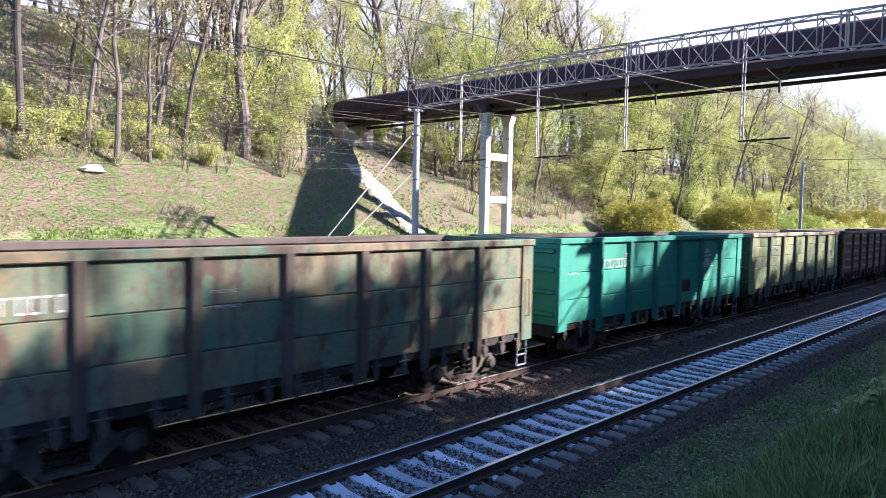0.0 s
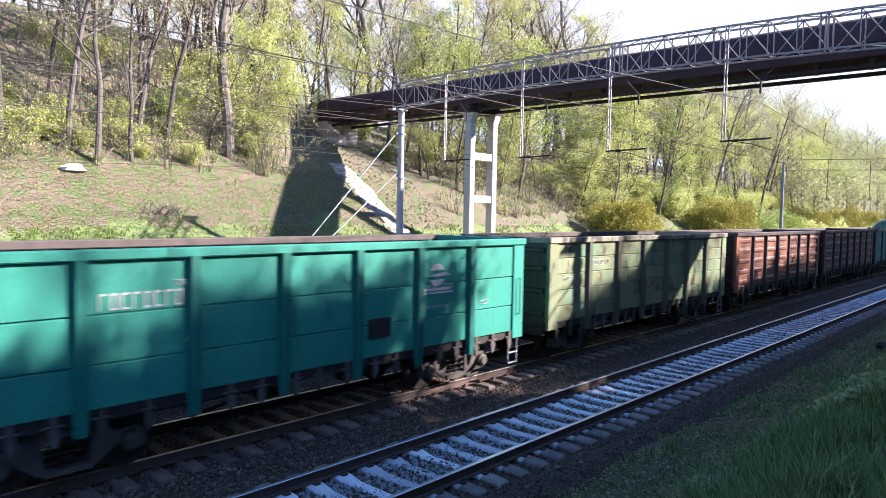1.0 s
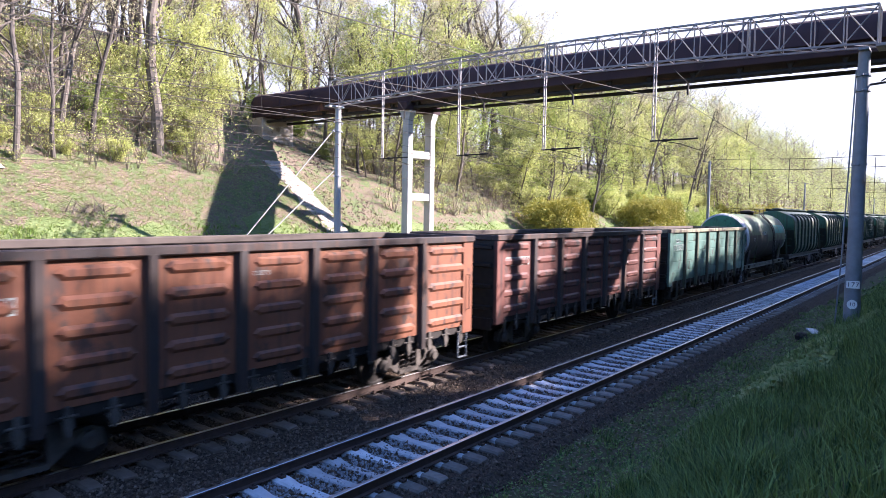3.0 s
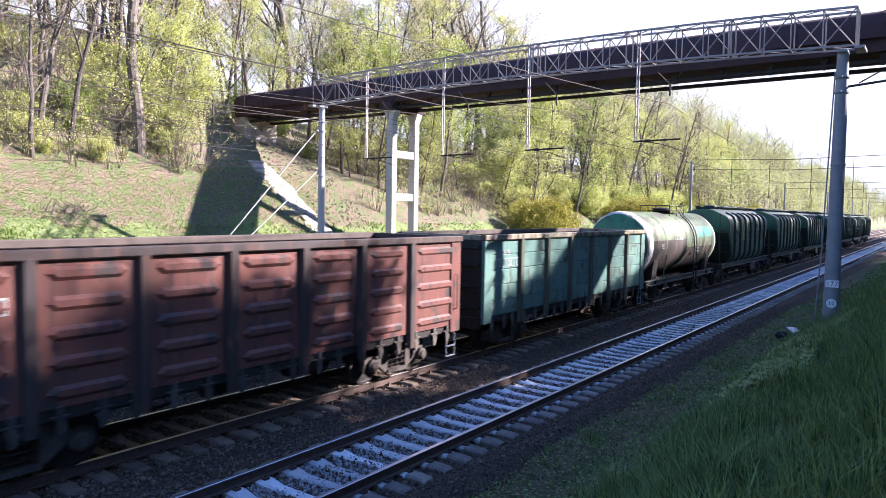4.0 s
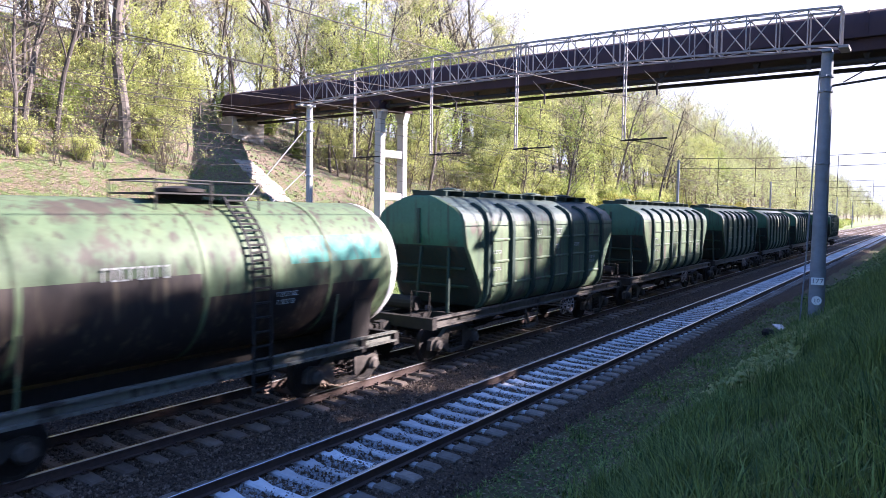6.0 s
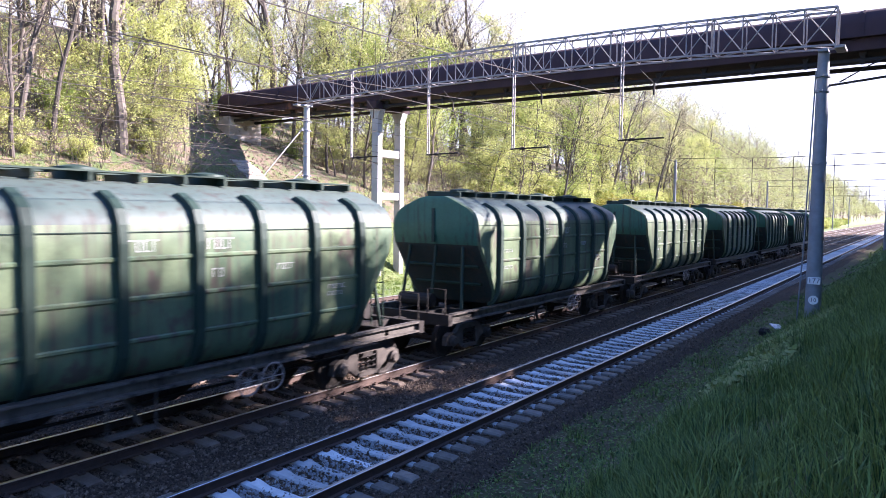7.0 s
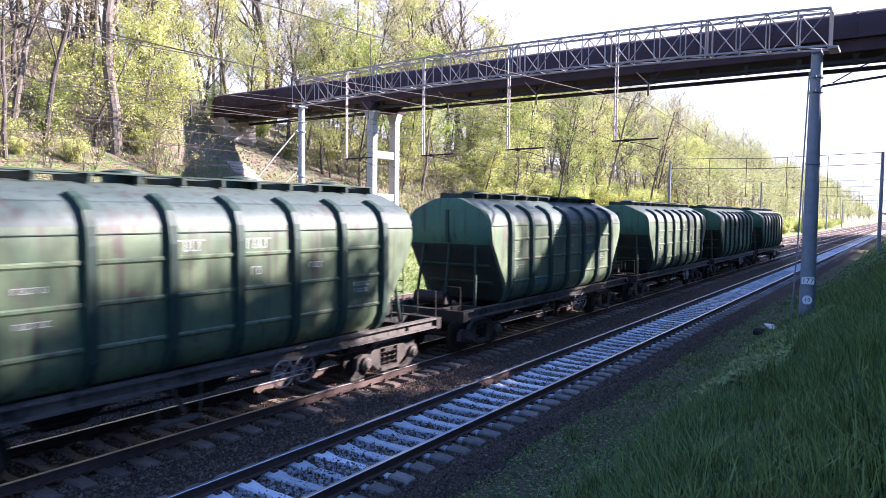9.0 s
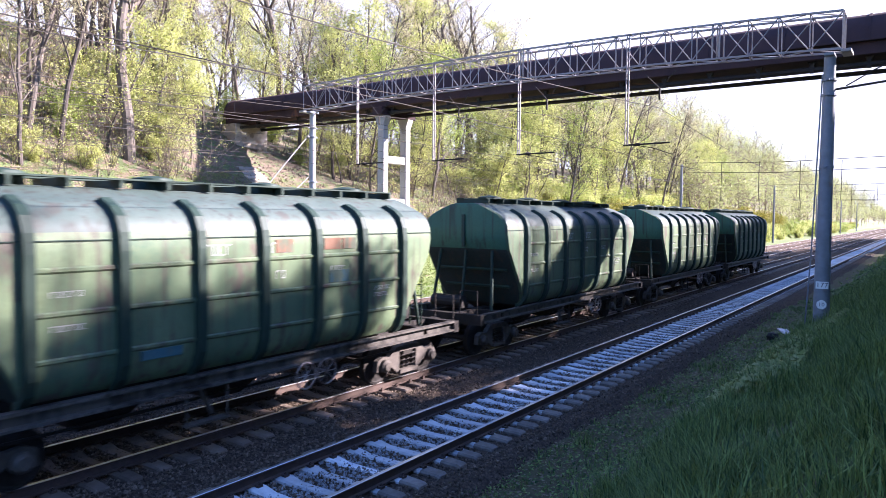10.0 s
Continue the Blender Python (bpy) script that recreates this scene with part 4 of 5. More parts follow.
def plate(text, z, size, round_plate, parent):
    """A number plate on the mast, facing the walker."""
    m = pose(0, 0, z, 0, 0, math.degrees(math.atan2(-2.70, -PORTAL_X)) + 90)
    s = Shape()
    if round_plate:
        s.lathe([(size, -0.008), (size, 0.008)], 24, pose(0, -0.245, 0, 90, 0, 0))
    else:
        s.chamfer(-size * 1.35, size * 1.35, -0.253, -0.237, -size * 0.85, size * 0.85, 0.004)
    p = part("number_plate", s, M_ENAMEL, parent, "small painted number plate", m)
    height = size * (1.15 if round_plate else 1.55)
    for k, sign in enumerate(text):
        cu = bpy.data.curves.new("digit", "FONT")
        cu.body, cu.size, cu.align_x, cu.align_y, cu.extrude = sign, height, "CENTER", "CENTER", 0.002
        ob = new("digit_curve", cu)
        dg = bpy.context.evaluated_depsgraph_get()
        me = bpy.data.meshes.new_from_object(ob.evaluated_get(dg))
        bpy.data.objects.remove(ob)
        me.materials.clear()
        me.materials.append(M_PLATE)
        part("digit", me, None, p, m=pose((k - (len(text) - 1) / 2) * height * 0.56, -0.262, 0, 90, 0, 0))


M_ENAMEL = material("white_enamel", (0.80, 0.80, 0.78), (0.68, 0.68, 0.66), 12, 5, 0.4)
M_PLATE = material("plate_blue_black", (0.035, 0.04, 0.07), None, rough=0.5)
plate("177", 2.13, 0.13, False, near_mast)
plate("10", 1.53, 0.14, True, near_mast)
rod = Shape().line([(-0.06, 0.44, 0.7), (-0.05, 0.33, 3.0), (-0.02, 0.19, 8.6)], 0.022, 6)
part("earthing_rod", rod, M_STEEL, near_mast, "thin pale rod along the mast")

# guy rods of the far pole, anchored in the slope's foot
for dz, dx in ((8.3, -7.4), (6.2, -7.1)):
    part("guy_rod", Shape().line([(0, 0, dz), (dx, 1.6, -0.3)], 0.03, 6), M_CONCRETE, far_mast, "pale steel guy rod")


def lattice(name, y0, y1, z0, hz, wx, bays, label, camber):
    """Box truss of light angles with a slight upward camber, doubled uprights at the joints of its sections."""
    t = thing(name, label, "truss beam", m=pose(PORTAL_X, 0, 0))
    hx = wx / 2
    ys = [y0 + (y1 - y0) * i / bays for i in range(bays + 1)]
    lift = lambda y: z0 + camber * 4 * (y - y0) * (y1 - y) / (y1 - y0) ** 2
    for x in (-hx, hx):
        for dz in (0.0, hz):
            part("chord", Shape().line([(x, y, lift(y) + dz) for y in ys], 0.042, 4), M_TRUSS, t)
        for i, y in enumerate(ys):
            part("upright", Shape().tube((x, y, lift(y)), (x, y, lift(y) + hz), 0.03 if i % 4 == 0 else 0.021, n=4), M_TRUSS, t)
            if i % 8 == 4:
                part("upright", Shape().tube((x, y + 0.22, lift(y)), (x, y + 0.22, lift(y) + hz), 0.03, n=4), M_TRUSS, t, "doubled upright at a section joint")
        for i, (a, b) in enumerate(zip(ys, ys[1:])):
            up = (i % 2 == 0) == (x < 0)
            part("diagonal", Shape().tube((x, a, lift(a) + (hz if up else 0)), (x, b, lift(b) + (0 if up else hz)), 0.02, n=4), M_TRUSS, t)
    for i, (a, b) in enumerate(zip(ys, ys[1:])):
        for dz in (0.0, hz):
            part("cross_brace", Shape().tube((-hx if i % 2 else hx, a, lift(a) + dz), (hx if i % 2 else -hx, b, lift(b) + dz), 0.016, n=4), M_TRUSS, t)
            part("cross_tie", Shape().tube((-hx, a, lift(a) + dz), (hx, a, lift(a) + dz), 0.016, n=4), M_TRUSS, t)
    for y in (y0 - 0.1, y1 + 0.1):
        part("bearing_shoe", Shape().chamfer(-hx - 0.1, hx + 0.1, y - 0.14, y + 0.14, z0 - 0.12, z0 - 0.03, 0.01), M_TRUSS, t)
    return t


lattice("portal_truss", 2.35, 25.35, BEAM + 0.06, 1.12, 0.62, 26, "grey lattice truss beam spanning the tracks on two masts", 0.24)

for y, ztop, zb in ((8.95, 10.62, 6.72), (13.3, 10.68, 6.58), (17.4, 10.62, 6.5), (21.75, 10.5, 6.5)):
    hgr = thing("catenary_hanger", "grey steel hanger with a horizontal registration arm", "catenary hanger", "hangers on the truss", pose(PORTAL_X - 0.36, y, 0))
    p = Shape()
    for d in (-0.045, 0.045):
        p.chamfer(-0.03, 0.03, d - 0.016, d + 0.016, zb, ztop, 0.004)
    for i in range(11):
        z = zb + 0.15 + (ztop - zb - 0.3) * i / 10
        p.box(-0.018, 0.018, -0.045, 0.045, z - 0.02, z + 0.02)
    part("post", p, M_TRUSS, hgr)
    part("arm", Shape().tube((0, 0.1, zb), (0, -1.55, zb + 0.02), 0.03, n=7), M_DARK, hgr)
    part("insulator", Shape().lathe([(0.03, 0), (0.07, 0.02), (0.04, 0.05), (0.07, 0.08), (0.04, 0.11), (0.07, 0.14), (0.03, 0.17)], 10, pose(0, -0.35, zb + 0.01, 90, 0, 0)), M_DARK, hgr)
    part("stay", Shape().line([(0, -0.2, zb), (0.1, -0.9, zb - 0.12), (0.3, -1.5, zb - 0.35)], 0.014, 5), M_DARK, hgr)
    vee = Shape().line([(0.25, -1.6, BEAM), (0.3, -1.05, BEAM - 0.55), (0.35, -0.5, BEAM)], 0.02, 5)
    vee.line([(0.3, -1.05, BEAM - 0.55), (0.3, -1.05, BEAM - 0.95)], 0.035, 6)
    part("wire_yoke", vee, M_DARK, hgr, "v-shaped yoke that carries the catenary wire")

# wires along each track, sagging between the portals
for k, c in enumerate(TRACKS):
    cable = thing("overhead_wires", "thin dark catenary and contact wires above a track", "overhead wire", "overhead wires", pose(0, c, 0))
    zc, zt = 6.2, 8.0
    for a in range(-2, 9):
        cat, con, drop = Shape(), Shape(), Shape()
        x0, x1 = PORTAL_X + a * 60, PORTAL_X + (a + 1) * 60
        pts = [(x0 + 60 * i / 12, 0, zt - 4 * 1.1 * (i / 12) * (1 - i / 12)) for i in range(13)]
        cat.line(pts, 0.011, 4)
        con.line([(x0, -0.25 if a % 2 else 0.25, zc), (x1, 0.25 if a % 2 else -0.25, zc)], 0.009, 4)
        for i in range(1, 12, 2):
            drop.tube((pts[i][0], 0, pts[i][2]), (pts[i][0], 0, zc), 0.005, n=3)
        part("carrier_wire", cat, M_DARK, cable)
        part("contact_wire", con, M_DARK, cable)
        part("dropper", drop, M_DARK, cable, kind="stuff")

# feeder lines that run along the slope side
feed = thing("feeder_lines", "thin dark feeder cables running along the slope", "power line", "overhead wires")
for y, z in ((25.6, 9.6), (25.6, 8.9), (25.2, 8.0), (26.1, 7.2), (26.2, 6.3)):
    for a in range(-2, 7):
        x0 = PORTAL_X + a * 60
        part("cable", Shape().line([(x0 + 60 * i / 12, y, z - 4 * 0.9 * (i / 12) * (1 - i / 12)) for i in range(13)], 0.010, 4), M_DARK, feed)
part("bracket_arm", Shape().line([(0, -0.15, 8.12), (0, -1.8, 8.27), (0, -3.4, 8.42)], 0.035, 6), M_DARK, near_mast, "dark bracket arm of the mast")
part("bracket_stay", Shape().line([(0, -0.45, 8.2), (0, -1.2, 8.62), (0, -2.2, 9.1)], 0.02, 6), M_DARK, near_mast)


# portals farther along the line
for i in range(1, 6):
    x = PORTAL_X + 60 * i
    far = thing("catenary_portal", "slim grey catenary portal with cross wires", "catenary portal", "portals along the line", pose(x, 0, 0))
    for y in (3.0, 24.6):
        part("pole", Shape().lathe([(0.2, -0.6), (0.15, 10.6 if y > 10 else 10.8)], 12), M_STEEL, far, m=pose(0, y, 0))
    for z in (9.35, 10.5):
        part("cross_wire", Shape().line([(0, 3.0 + 21.6 * k / 8, z + 0.25 * abs(k - 4) / 4) for k in range(9)], 0.03, 5), M_DARK, far)
    for c in TRACKS:
        part("dropper", Shape().tube((0, c, 6.2), (0, c, 10.5), 0.03, n=4), M_DARK, far)

# ---- pipe and conveyor bridge ----
bridge = thing("conveyor_bridge", "long dark brown covered conveyor bridge over the cutting", "bridge")
def gallery(y0, y1):
    xs = BRIDGE_X
    # rounded sheet-metal hood on a deep plate girder
    prof = [(xs - 1.55, 11.45), (xs - 1.5, 11.95), (xs - 1.25, 12.4), (xs - 0.8, 12.62), (xs + 0.8, 12.62), (xs + 1.25, 12.4), (xs + 1.5, 11.95), (xs + 1.55, 11.45)]
    n = 22
    for i in range(n):
        a, b = y0 + (y1 - y0) * i / n, y0 + (y1 - y0) * (i + 1) / n
        sh = Shape().extrude(prof, a + 0.01, b - 0.01, "y")
        part("hood_sheet", sh, M_GALLERY, bridge, "rust-streaked curved hood sheet" if i > 14 else "", smooth=True, angle=50)
        part("seam_strip", Shape().extrude([(p * 1.0 + (-0.03 if p < xs else 0.03), q + 0.02) for p, q in prof], b - 0.05, b + 0.05, "y"), M_GALLERY, bridge)
    part("girder", Shape().chamfer(xs - 1.48, xs + 1.48, y0, y1, 10.86, 11.445, 0.02), M_GALLERY, bridge)
    part("ledge", Shape().chamfer(xs - 1.75, xs - 1.49, y0, y1, 11.36, 11.44, 0.01), M_GALLERY, bridge)
    pipe = Shape().tube((xs - 1.0, y0, 10.55), (xs - 1.0, y1, 10.55), 0.11, n=12)
    part("service_pipe", pipe, M_DARK, bridge, "dark service pipe slung under the girder")
    part("service_pipe", Shape().tube((xs + 0.9, y0, 10.55), (xs + 0.9, y1, 10.55), 0.10, n=12), M_DARK, bridge)
    k = int((y1 - y0) / 2.1)
    for i in range(k):
        y = y0 + 1 + i * 2.1
        br = Shape().extrude([(y - 0.16, 10.86), (y + 0.16, 10.86), (y + 0.07, 10.66), (y + 0.07, 10.40), (y - 0.07, 10.40), (y - 0.07, 10.66)], xs - 1.1, xs - 0.9, "x")
        part("hanger", br, M_DARK, bridge)
gallery(-26.0, 43.2)
def pylon(y, zb):
    p = thing("bridge_pylon", "pale concrete bridge pylon of two legs with cross beams", "pylon", "pylons of the bridge", pose(BRIDGE_X, y, 0))
    for x in (-1.12, 1.12):
        part("leg", Shape().chamfer(x - 0.24, x + 0.24, -0.25, 0.25, zb, 10.2, 0.03), M_CONCRETE, p)
        part("corbel", Shape().extrude([(-0.252, 9.8), (0.252, 9.8), (0.45, 10.35), (-0.45, 10.35)], x - 0.26, x + 0.26), M_CONCRETE, p)
    for z in (4.74, 7.42):
        part("cross_beam", Shape().chamfer(-0.88, 0.88, -0.2, 0.2, z, z + 0.48, 0.03), M_CONCRETE, p)
    part("bearing_beam", Shape().chamfer(-1.7, 1.7, -0.4, 0.4, 10.35, 10.84, 0.03), M_GALLERY, p)
pylon(28.2, -0.8)
pylon(-12.0, 2.0)
M_CHUTE = material("dirty_broken_concrete", (0.42, 0.365, 0.315), (0.25, 0.20, 0.16), 1.6, 9, 0.95, bump=0.8, bump_scale=12, by_object=0.12, spots=(0.20, 0.16, 0.125), spot_scale=1.4, spot_from=0.56)
abut = Shape().chamfer(BRIDGE_X - 1.5, BRIDGE_X + 1.5, 42.0, 43.6, 6.5, 10.84, 0.05)
tagged(part("bridge_abutment", abut, M_CHUTE), "concrete abutment where the bridge meets the slope", "abutment")

# concrete stair ramp beside the bridge
ramp = thing("slope_stair", "pale broken concrete stair chute down the slope", "stair")
for i in range(24):
    y = 29.6 + i * 0.37
    x = 31.0 - 0.035 * (y - 29.6) + 0.12 * math.sin(i * 0.9)
    st = Shape().chamfer(-0.75 - random.uniform(0, 0.2), 0.75 + random.uniform(0, 0.2), -0.26, 0.26, -0.2, 0.07, 0.03)
    part("slab", st, M_CHUTE, ramp, m=pose(x, y, terrain(x, y), 36.0 + random.uniform(-4, 4) if y < 36.5 else 20, random.uniform(-3, 3), random.uniform(-9, 9)))



def clods(seed, count, x0, x1, y0, y1, r0, r1):
    """Stones and clods of earth lying on the slope."""
    r = random.Random(seed)
    s = Shape()
    base = [(1, 0, 0), (-1, 0, 0), (0, 1, 0), (0, -1, 0), (0, 0, 1), (0, 0, -1)]
    faces = [(0, 2, 4), (2, 1, 4), (1, 3, 4), (3, 0, 4), (2, 0, 5), (1, 2, 5), (3, 1, 5), (0, 3, 5)]
    for _ in range(count):
        x, y = r.uniform(x0, x1), r.uniform(y0, y1)
        k = r0 + (r1 - r0) * r.random() ** 3
        m = Matrix.Translation((x, y, terrain(x, y) + k * 0.2)) @ Euler((r.uniform(0, 6), r.uniform(0, 6), r.uniform(0, 6))).to_matrix().to_4x4() @ Matrix.Diagonal((k * r.uniform(0.8, 1.6), k, k * r.uniform(0.5, 0.9), 1))
        s.add([tuple(c * r.uniform(0.8, 1.2) for c in q) for q in base], faces, m)
    return s


M_CLOD = material("dry_earth_clod", (0.20, 0.145, 0.11), (0.10, 0.075, 0.057), 3, 6, 0.95, bump=0.6, bump_scale=20)
tagged(part("earth_clods", clods(41, 2600, 28, 36.5, 29, 43, 0.025, 0.11), M_CLOD), "brown earth clods and rubble by the stair", "rubble", kind="stuff")
tagged(part("slope_clods", clods(42, 5000, 8, 52, 29, 44, 0.02, 0.07), M_CLOD), "small clods of dry earth on the slope", "rubble", kind="stuff")

# ---- woods ----
M_BARK = material("grey_brown_bark", (0.135, 0.11, 0.092), (0.062, 0.052, 0.043), 6, 8, 0.95, bump=0.6, bump_scale=25, stretch=(1, 1, 0.25), by_object=0.3)
M_TWIG = material("grey_brown_twig", (0.27, 0.215, 0.165), (0.15, 0.118, 0.092), 6, 6, 0.95)
L_FRESH = foliage("spring_leaf", (0.35, 0.395, 0.09), (0.63, 0.62, 0.27), 0.5)
L_PALE = foliage("pale_catkin_leaf", (0.38, 0.355, 0.20), (0.52, 0.47, 0.30), 0.4)
L_DEEP = foliage("young_green_leaf", (0.21, 0.28, 0.05), (0.38, 0.43, 0.12))
L_GOLD = foliage("golden_shrub_leaf", (0.17, 0.19, 0.035), (0.43, 0.36, 0.06), 0.2)
# The darkest blades stand for shade in the gaps of the grass.
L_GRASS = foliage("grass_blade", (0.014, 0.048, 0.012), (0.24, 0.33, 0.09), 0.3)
L_DRY = foliage("dry_leaf", (0.09, 0.062, 0.045), (0.30, 0.23, 0.18), 0.1)
# Haze of the distance is mixed into the far leaves' colour.
L_FAR = foliage("haze_tinted_spring_leaf", (0.34, 0.39, 0.12), (0.47, 0.47, 0.23), 0.4)
L_WEED = foliage("low_weed", (0.16, 0.22, 0.05), (0.36, 0.37, 0.15), 0.3)


def leaf(s, p, size, rng, flat=1.2):
    a, b = rng.uniform(0, 6.28), rng.uniform(-flat, flat)
    u = Vector((math.cos(a) * math.cos(b), math.sin(a) * math.cos(b), math.sin(b))) * size
    w = Vector((-math.sin(a), math.cos(a), rng.uniform(-0.6, 0.6) * flat)).normalized() * size * 0.5
    o = len(s.v)
    s.v += [tuple(p - u * 0.6), tuple(p + u * 0.35 + w), tuple(p + u * 0.5 - w)]
    s.f.append((o, o + 1, o + 2))
    s.mi.append(0)


def tree_meshes(seed, height, leaves, size, lean=0.05, spread=0.28, first=0.3, mat=None, girth=1.0, tufts=0.3):
    rng = random.Random(seed)
    wood, crown = Shape(), Shape()
    tips = []

    def grow(p, d, length, r, depth):
        k = (7, 4, 2, 2)[depth]
        pts = [p]
        for i in range(k):
            d = (d + Vector((rng.uniform(-1, 1), rng.uniform(-1, 1), rng.uniform(-0.4, 0.8))) * (0.15 if depth == 0 else 0.26)).normalized()
            pts.append(pts[-1] + d * (length / k))
        r1 = r * (0.35 if depth == 0 else 0.3)
        n = (9, 5, 3, 3)[min(depth, 3)]
        wood.line([tuple(q) for q in pts], r, n, 0, r1)
        if depth >= 1:
            tips.extend(pts[1:])
        if depth == 3:
            return
        kids = (12, 6, 4)[depth]
        for j in range(kids):
            f = first + (1 - first) * (j + rng.random()) / kids if depth == 0 else 0.25 + 0.75 * (j + rng.random()) / kids
            i = min(int(f * k), k - 1)
            q = pts[i].lerp(pts[i + 1], f * k - i)
            az = rng.uniform(0, 6.283)
            side = Vector((math.cos(az), math.sin(az), 0))
            nd = (d * rng.uniform(0.45, 0.9) + side * rng.uniform(0.5, 0.95) + Vector((0, 0, rng.uniform(0.0, 0.35)))).normalized()
            ln = (height * spread * (1.25 - 0.75 * f)) if depth == 0 else length * rng.uniform(0.38, 0.62)
            grow(q, nd, ln, max(0.011, r * (1 - 0.65 * f) * (0.5 if depth == 0 else 0.55)), depth + 1)

    grow(Vector((0, 0, -0.3)), Vector((rng.uniform(-lean, lean), rng.uniform(-lean, lean), 1)).normalized(), height, (height * 0.0085 + 0.03) * girth, 0)
    hubs = rng.sample(tips, max(1, int(len(tips) * tufts)))
    for _ in range(leaves):
        p = rng.choice(hubs)
        leaf(crown, p + Vector((rng.gauss(0, 0.24), rng.gauss(0, 0.24), rng.gauss(0, 0.2))), size * rng.uniform(0.6, 1.3), rng)
    return wood.mesh("trunk", M_BARK), crown.mesh("crown", mat)


def dome_shrub_meshes(seed, height, leaves, size, mat):
    """Rounded dense bush: leaves in lumps over a dome, thinner at its foot."""
    rng = random.Random(seed)
    wood, crown = Shape(), Shape()
    lumps = []
    for j in range(58):
        a, t = rng.uniform(0, 6.283), rng.random()
        up = Vector((math.cos(a) * math.sqrt(1 - t * t) * 0.72, math.sin(a) * math.sqrt(1 - t * t) * 0.72, 0.26 + 0.6 * t))
        p = up * height * rng.uniform(0.72, 1.04)
        lumps.append((p, rng.uniform(0.11, 0.19) * height))
        mid = p * 0.5 + Vector((rng.gauss(0, 0.1), rng.gauss(0, 0.1), 0.1))
        wood.line([(p.x * 0.08, p.y * 0.08, -0.15), tuple(mid), tuple(p)], 0.028, 4, 0, 0.006)
    for _ in range(leaves):
        p, r = rng.choice(lumps)
        d = Vector((rng.gauss(0, 1), rng.gauss(0, 1), rng.gauss(0, 1))).normalized()
        leaf(crown, p + d * r * rng.uniform(0.78, 1.08), size * rng.uniform(0.6, 1.3), rng)
    return wood.mesh("stem", M_BARK), crown.mesh("leaves", mat)


def shrub_meshes(seed, height, leaves, size, mat):
    rng = random.Random(seed)
    wood, crown = Shape(), Shape()
    tips = []
    for j in range(12):
        a = rng.uniform(0, 6.283)
        d = Vector((math.cos(a) * rng.uniform(0.1, 0.8), math.sin(a) * rng.uniform(0.1, 0.8), 1)).normalized()
        p = Vector((0, 0, -0.1))
        pts = [p]
        for i in range(5):
            d = (d + Vector((rng.uniform(-0.25, 0.25), rng.uniform(-0.25, 0.25), 0))).normalized()
            p = p + d * height * rng.uniform(0.15, 0.24)
            pts.append(p)
            for _ in range(2):
                e = p + Vector((rng.gauss(0, 0.22), rng.gauss(0, 0.22), rng.gauss(0.05, 0.15))) * height * 0.6
                wood.line([tuple(p), tuple(e)], 0.008, 3, 0, 0.003)
                tips += [p.lerp(e, 0.5), e]
        wood.line([tuple(q) for q in pts], 0.028, 4, 0, 0.006)
    for _ in range(leaves):
        leaf(crown, rng.choice(tips) + Vector((rng.gauss(0, 0.12), rng.gauss(0, 0.12), rng.gauss(0, 0.12))) * height * 0.5, size * rng.uniform(0.6, 1.3), rng)
    return wood.mesh("stem", M_BARK), crown.mesh("leaves", mat)


TREES = []
for i, (h, nl, sz, mat, sp, low, lab) in enumerate([
        (16, 2600, 0.13, L_PALE, 0.26, 0.25, "tall tree with sparse pale spring buds"), (13, 3900, 0.14, L_FRESH, 0.30, 0.15, "tree with fresh yellow-green spring leaves"),
        (17, 2600, 0.13, L_PALE, 0.24, 0.30, "tall slender tree with sparse catkins"), (10, 3800, 0.135, L_FRESH, 0.34, 0.10, "young tree in bright yellow-green leaf"),
        (12, 3400, 0.135, L_DEEP, 0.30, 0.12, "tree with young green leaves on the slope"), (15, 1300, 0.13, L_PALE, 0.32, 0.2, "bare dark-limbed tree with few buds"),
        (7, 4600, 0.115, L_FRESH, 0.36, 0.08, "small sapling in fresh yellow-green leaf"), (8, 7000, 0.17, L_DEEP, 0.36, 0.1, "dense young tree in green leaf"),
        (19, 2600, 0.13, L_PALE, 0.34, 0.28, "old thick-trunked tree with spreading limbs and sparse buds")]):
    TREES.append((tree_meshes(100 + i, h, nl, sz, spread=sp, first=low, mat=mat, girth=1.9 if h == 19 else 1.0), lab))
SHRUBS = [((dome_shrub_meshes if h > 4 else shrub_meshes)(300 + i, h, nl, sz, mat), lab) for i, (h, nl, sz, mat, lab) in enumerate([(2.4, 3400, 0.10, L_DEEP, "low green shrub on the leafy slope"), (2.0, 3400, 0.10, L_FRESH, "yellow-green shrub in young leaf"), (5.2, 17000, 0.14, L_GOLD, "golden flowering shrub at the slope's foot"), (4.8, 12000, 0.14, L_DEEP, "olive-green shrub at the slope's foot"), (4.01, 7000, 0.13, L_DEEP, "dense green bush on the near bank")])]


def plant(kind, x, y, scale, turn, name="tree", group="trees on the slope"):
    (wood, crown), label = kind
    t = thing(name, label, name, group, pose(x, y, terrain(x, y), 0, 0, turn) @ Matrix.Scale(scale, 4))
    part("trunk" if name == "tree" else "stem", wood, None, t)
    part("crown" if name == "tree" else "leaves", crown, None, t)
    return t


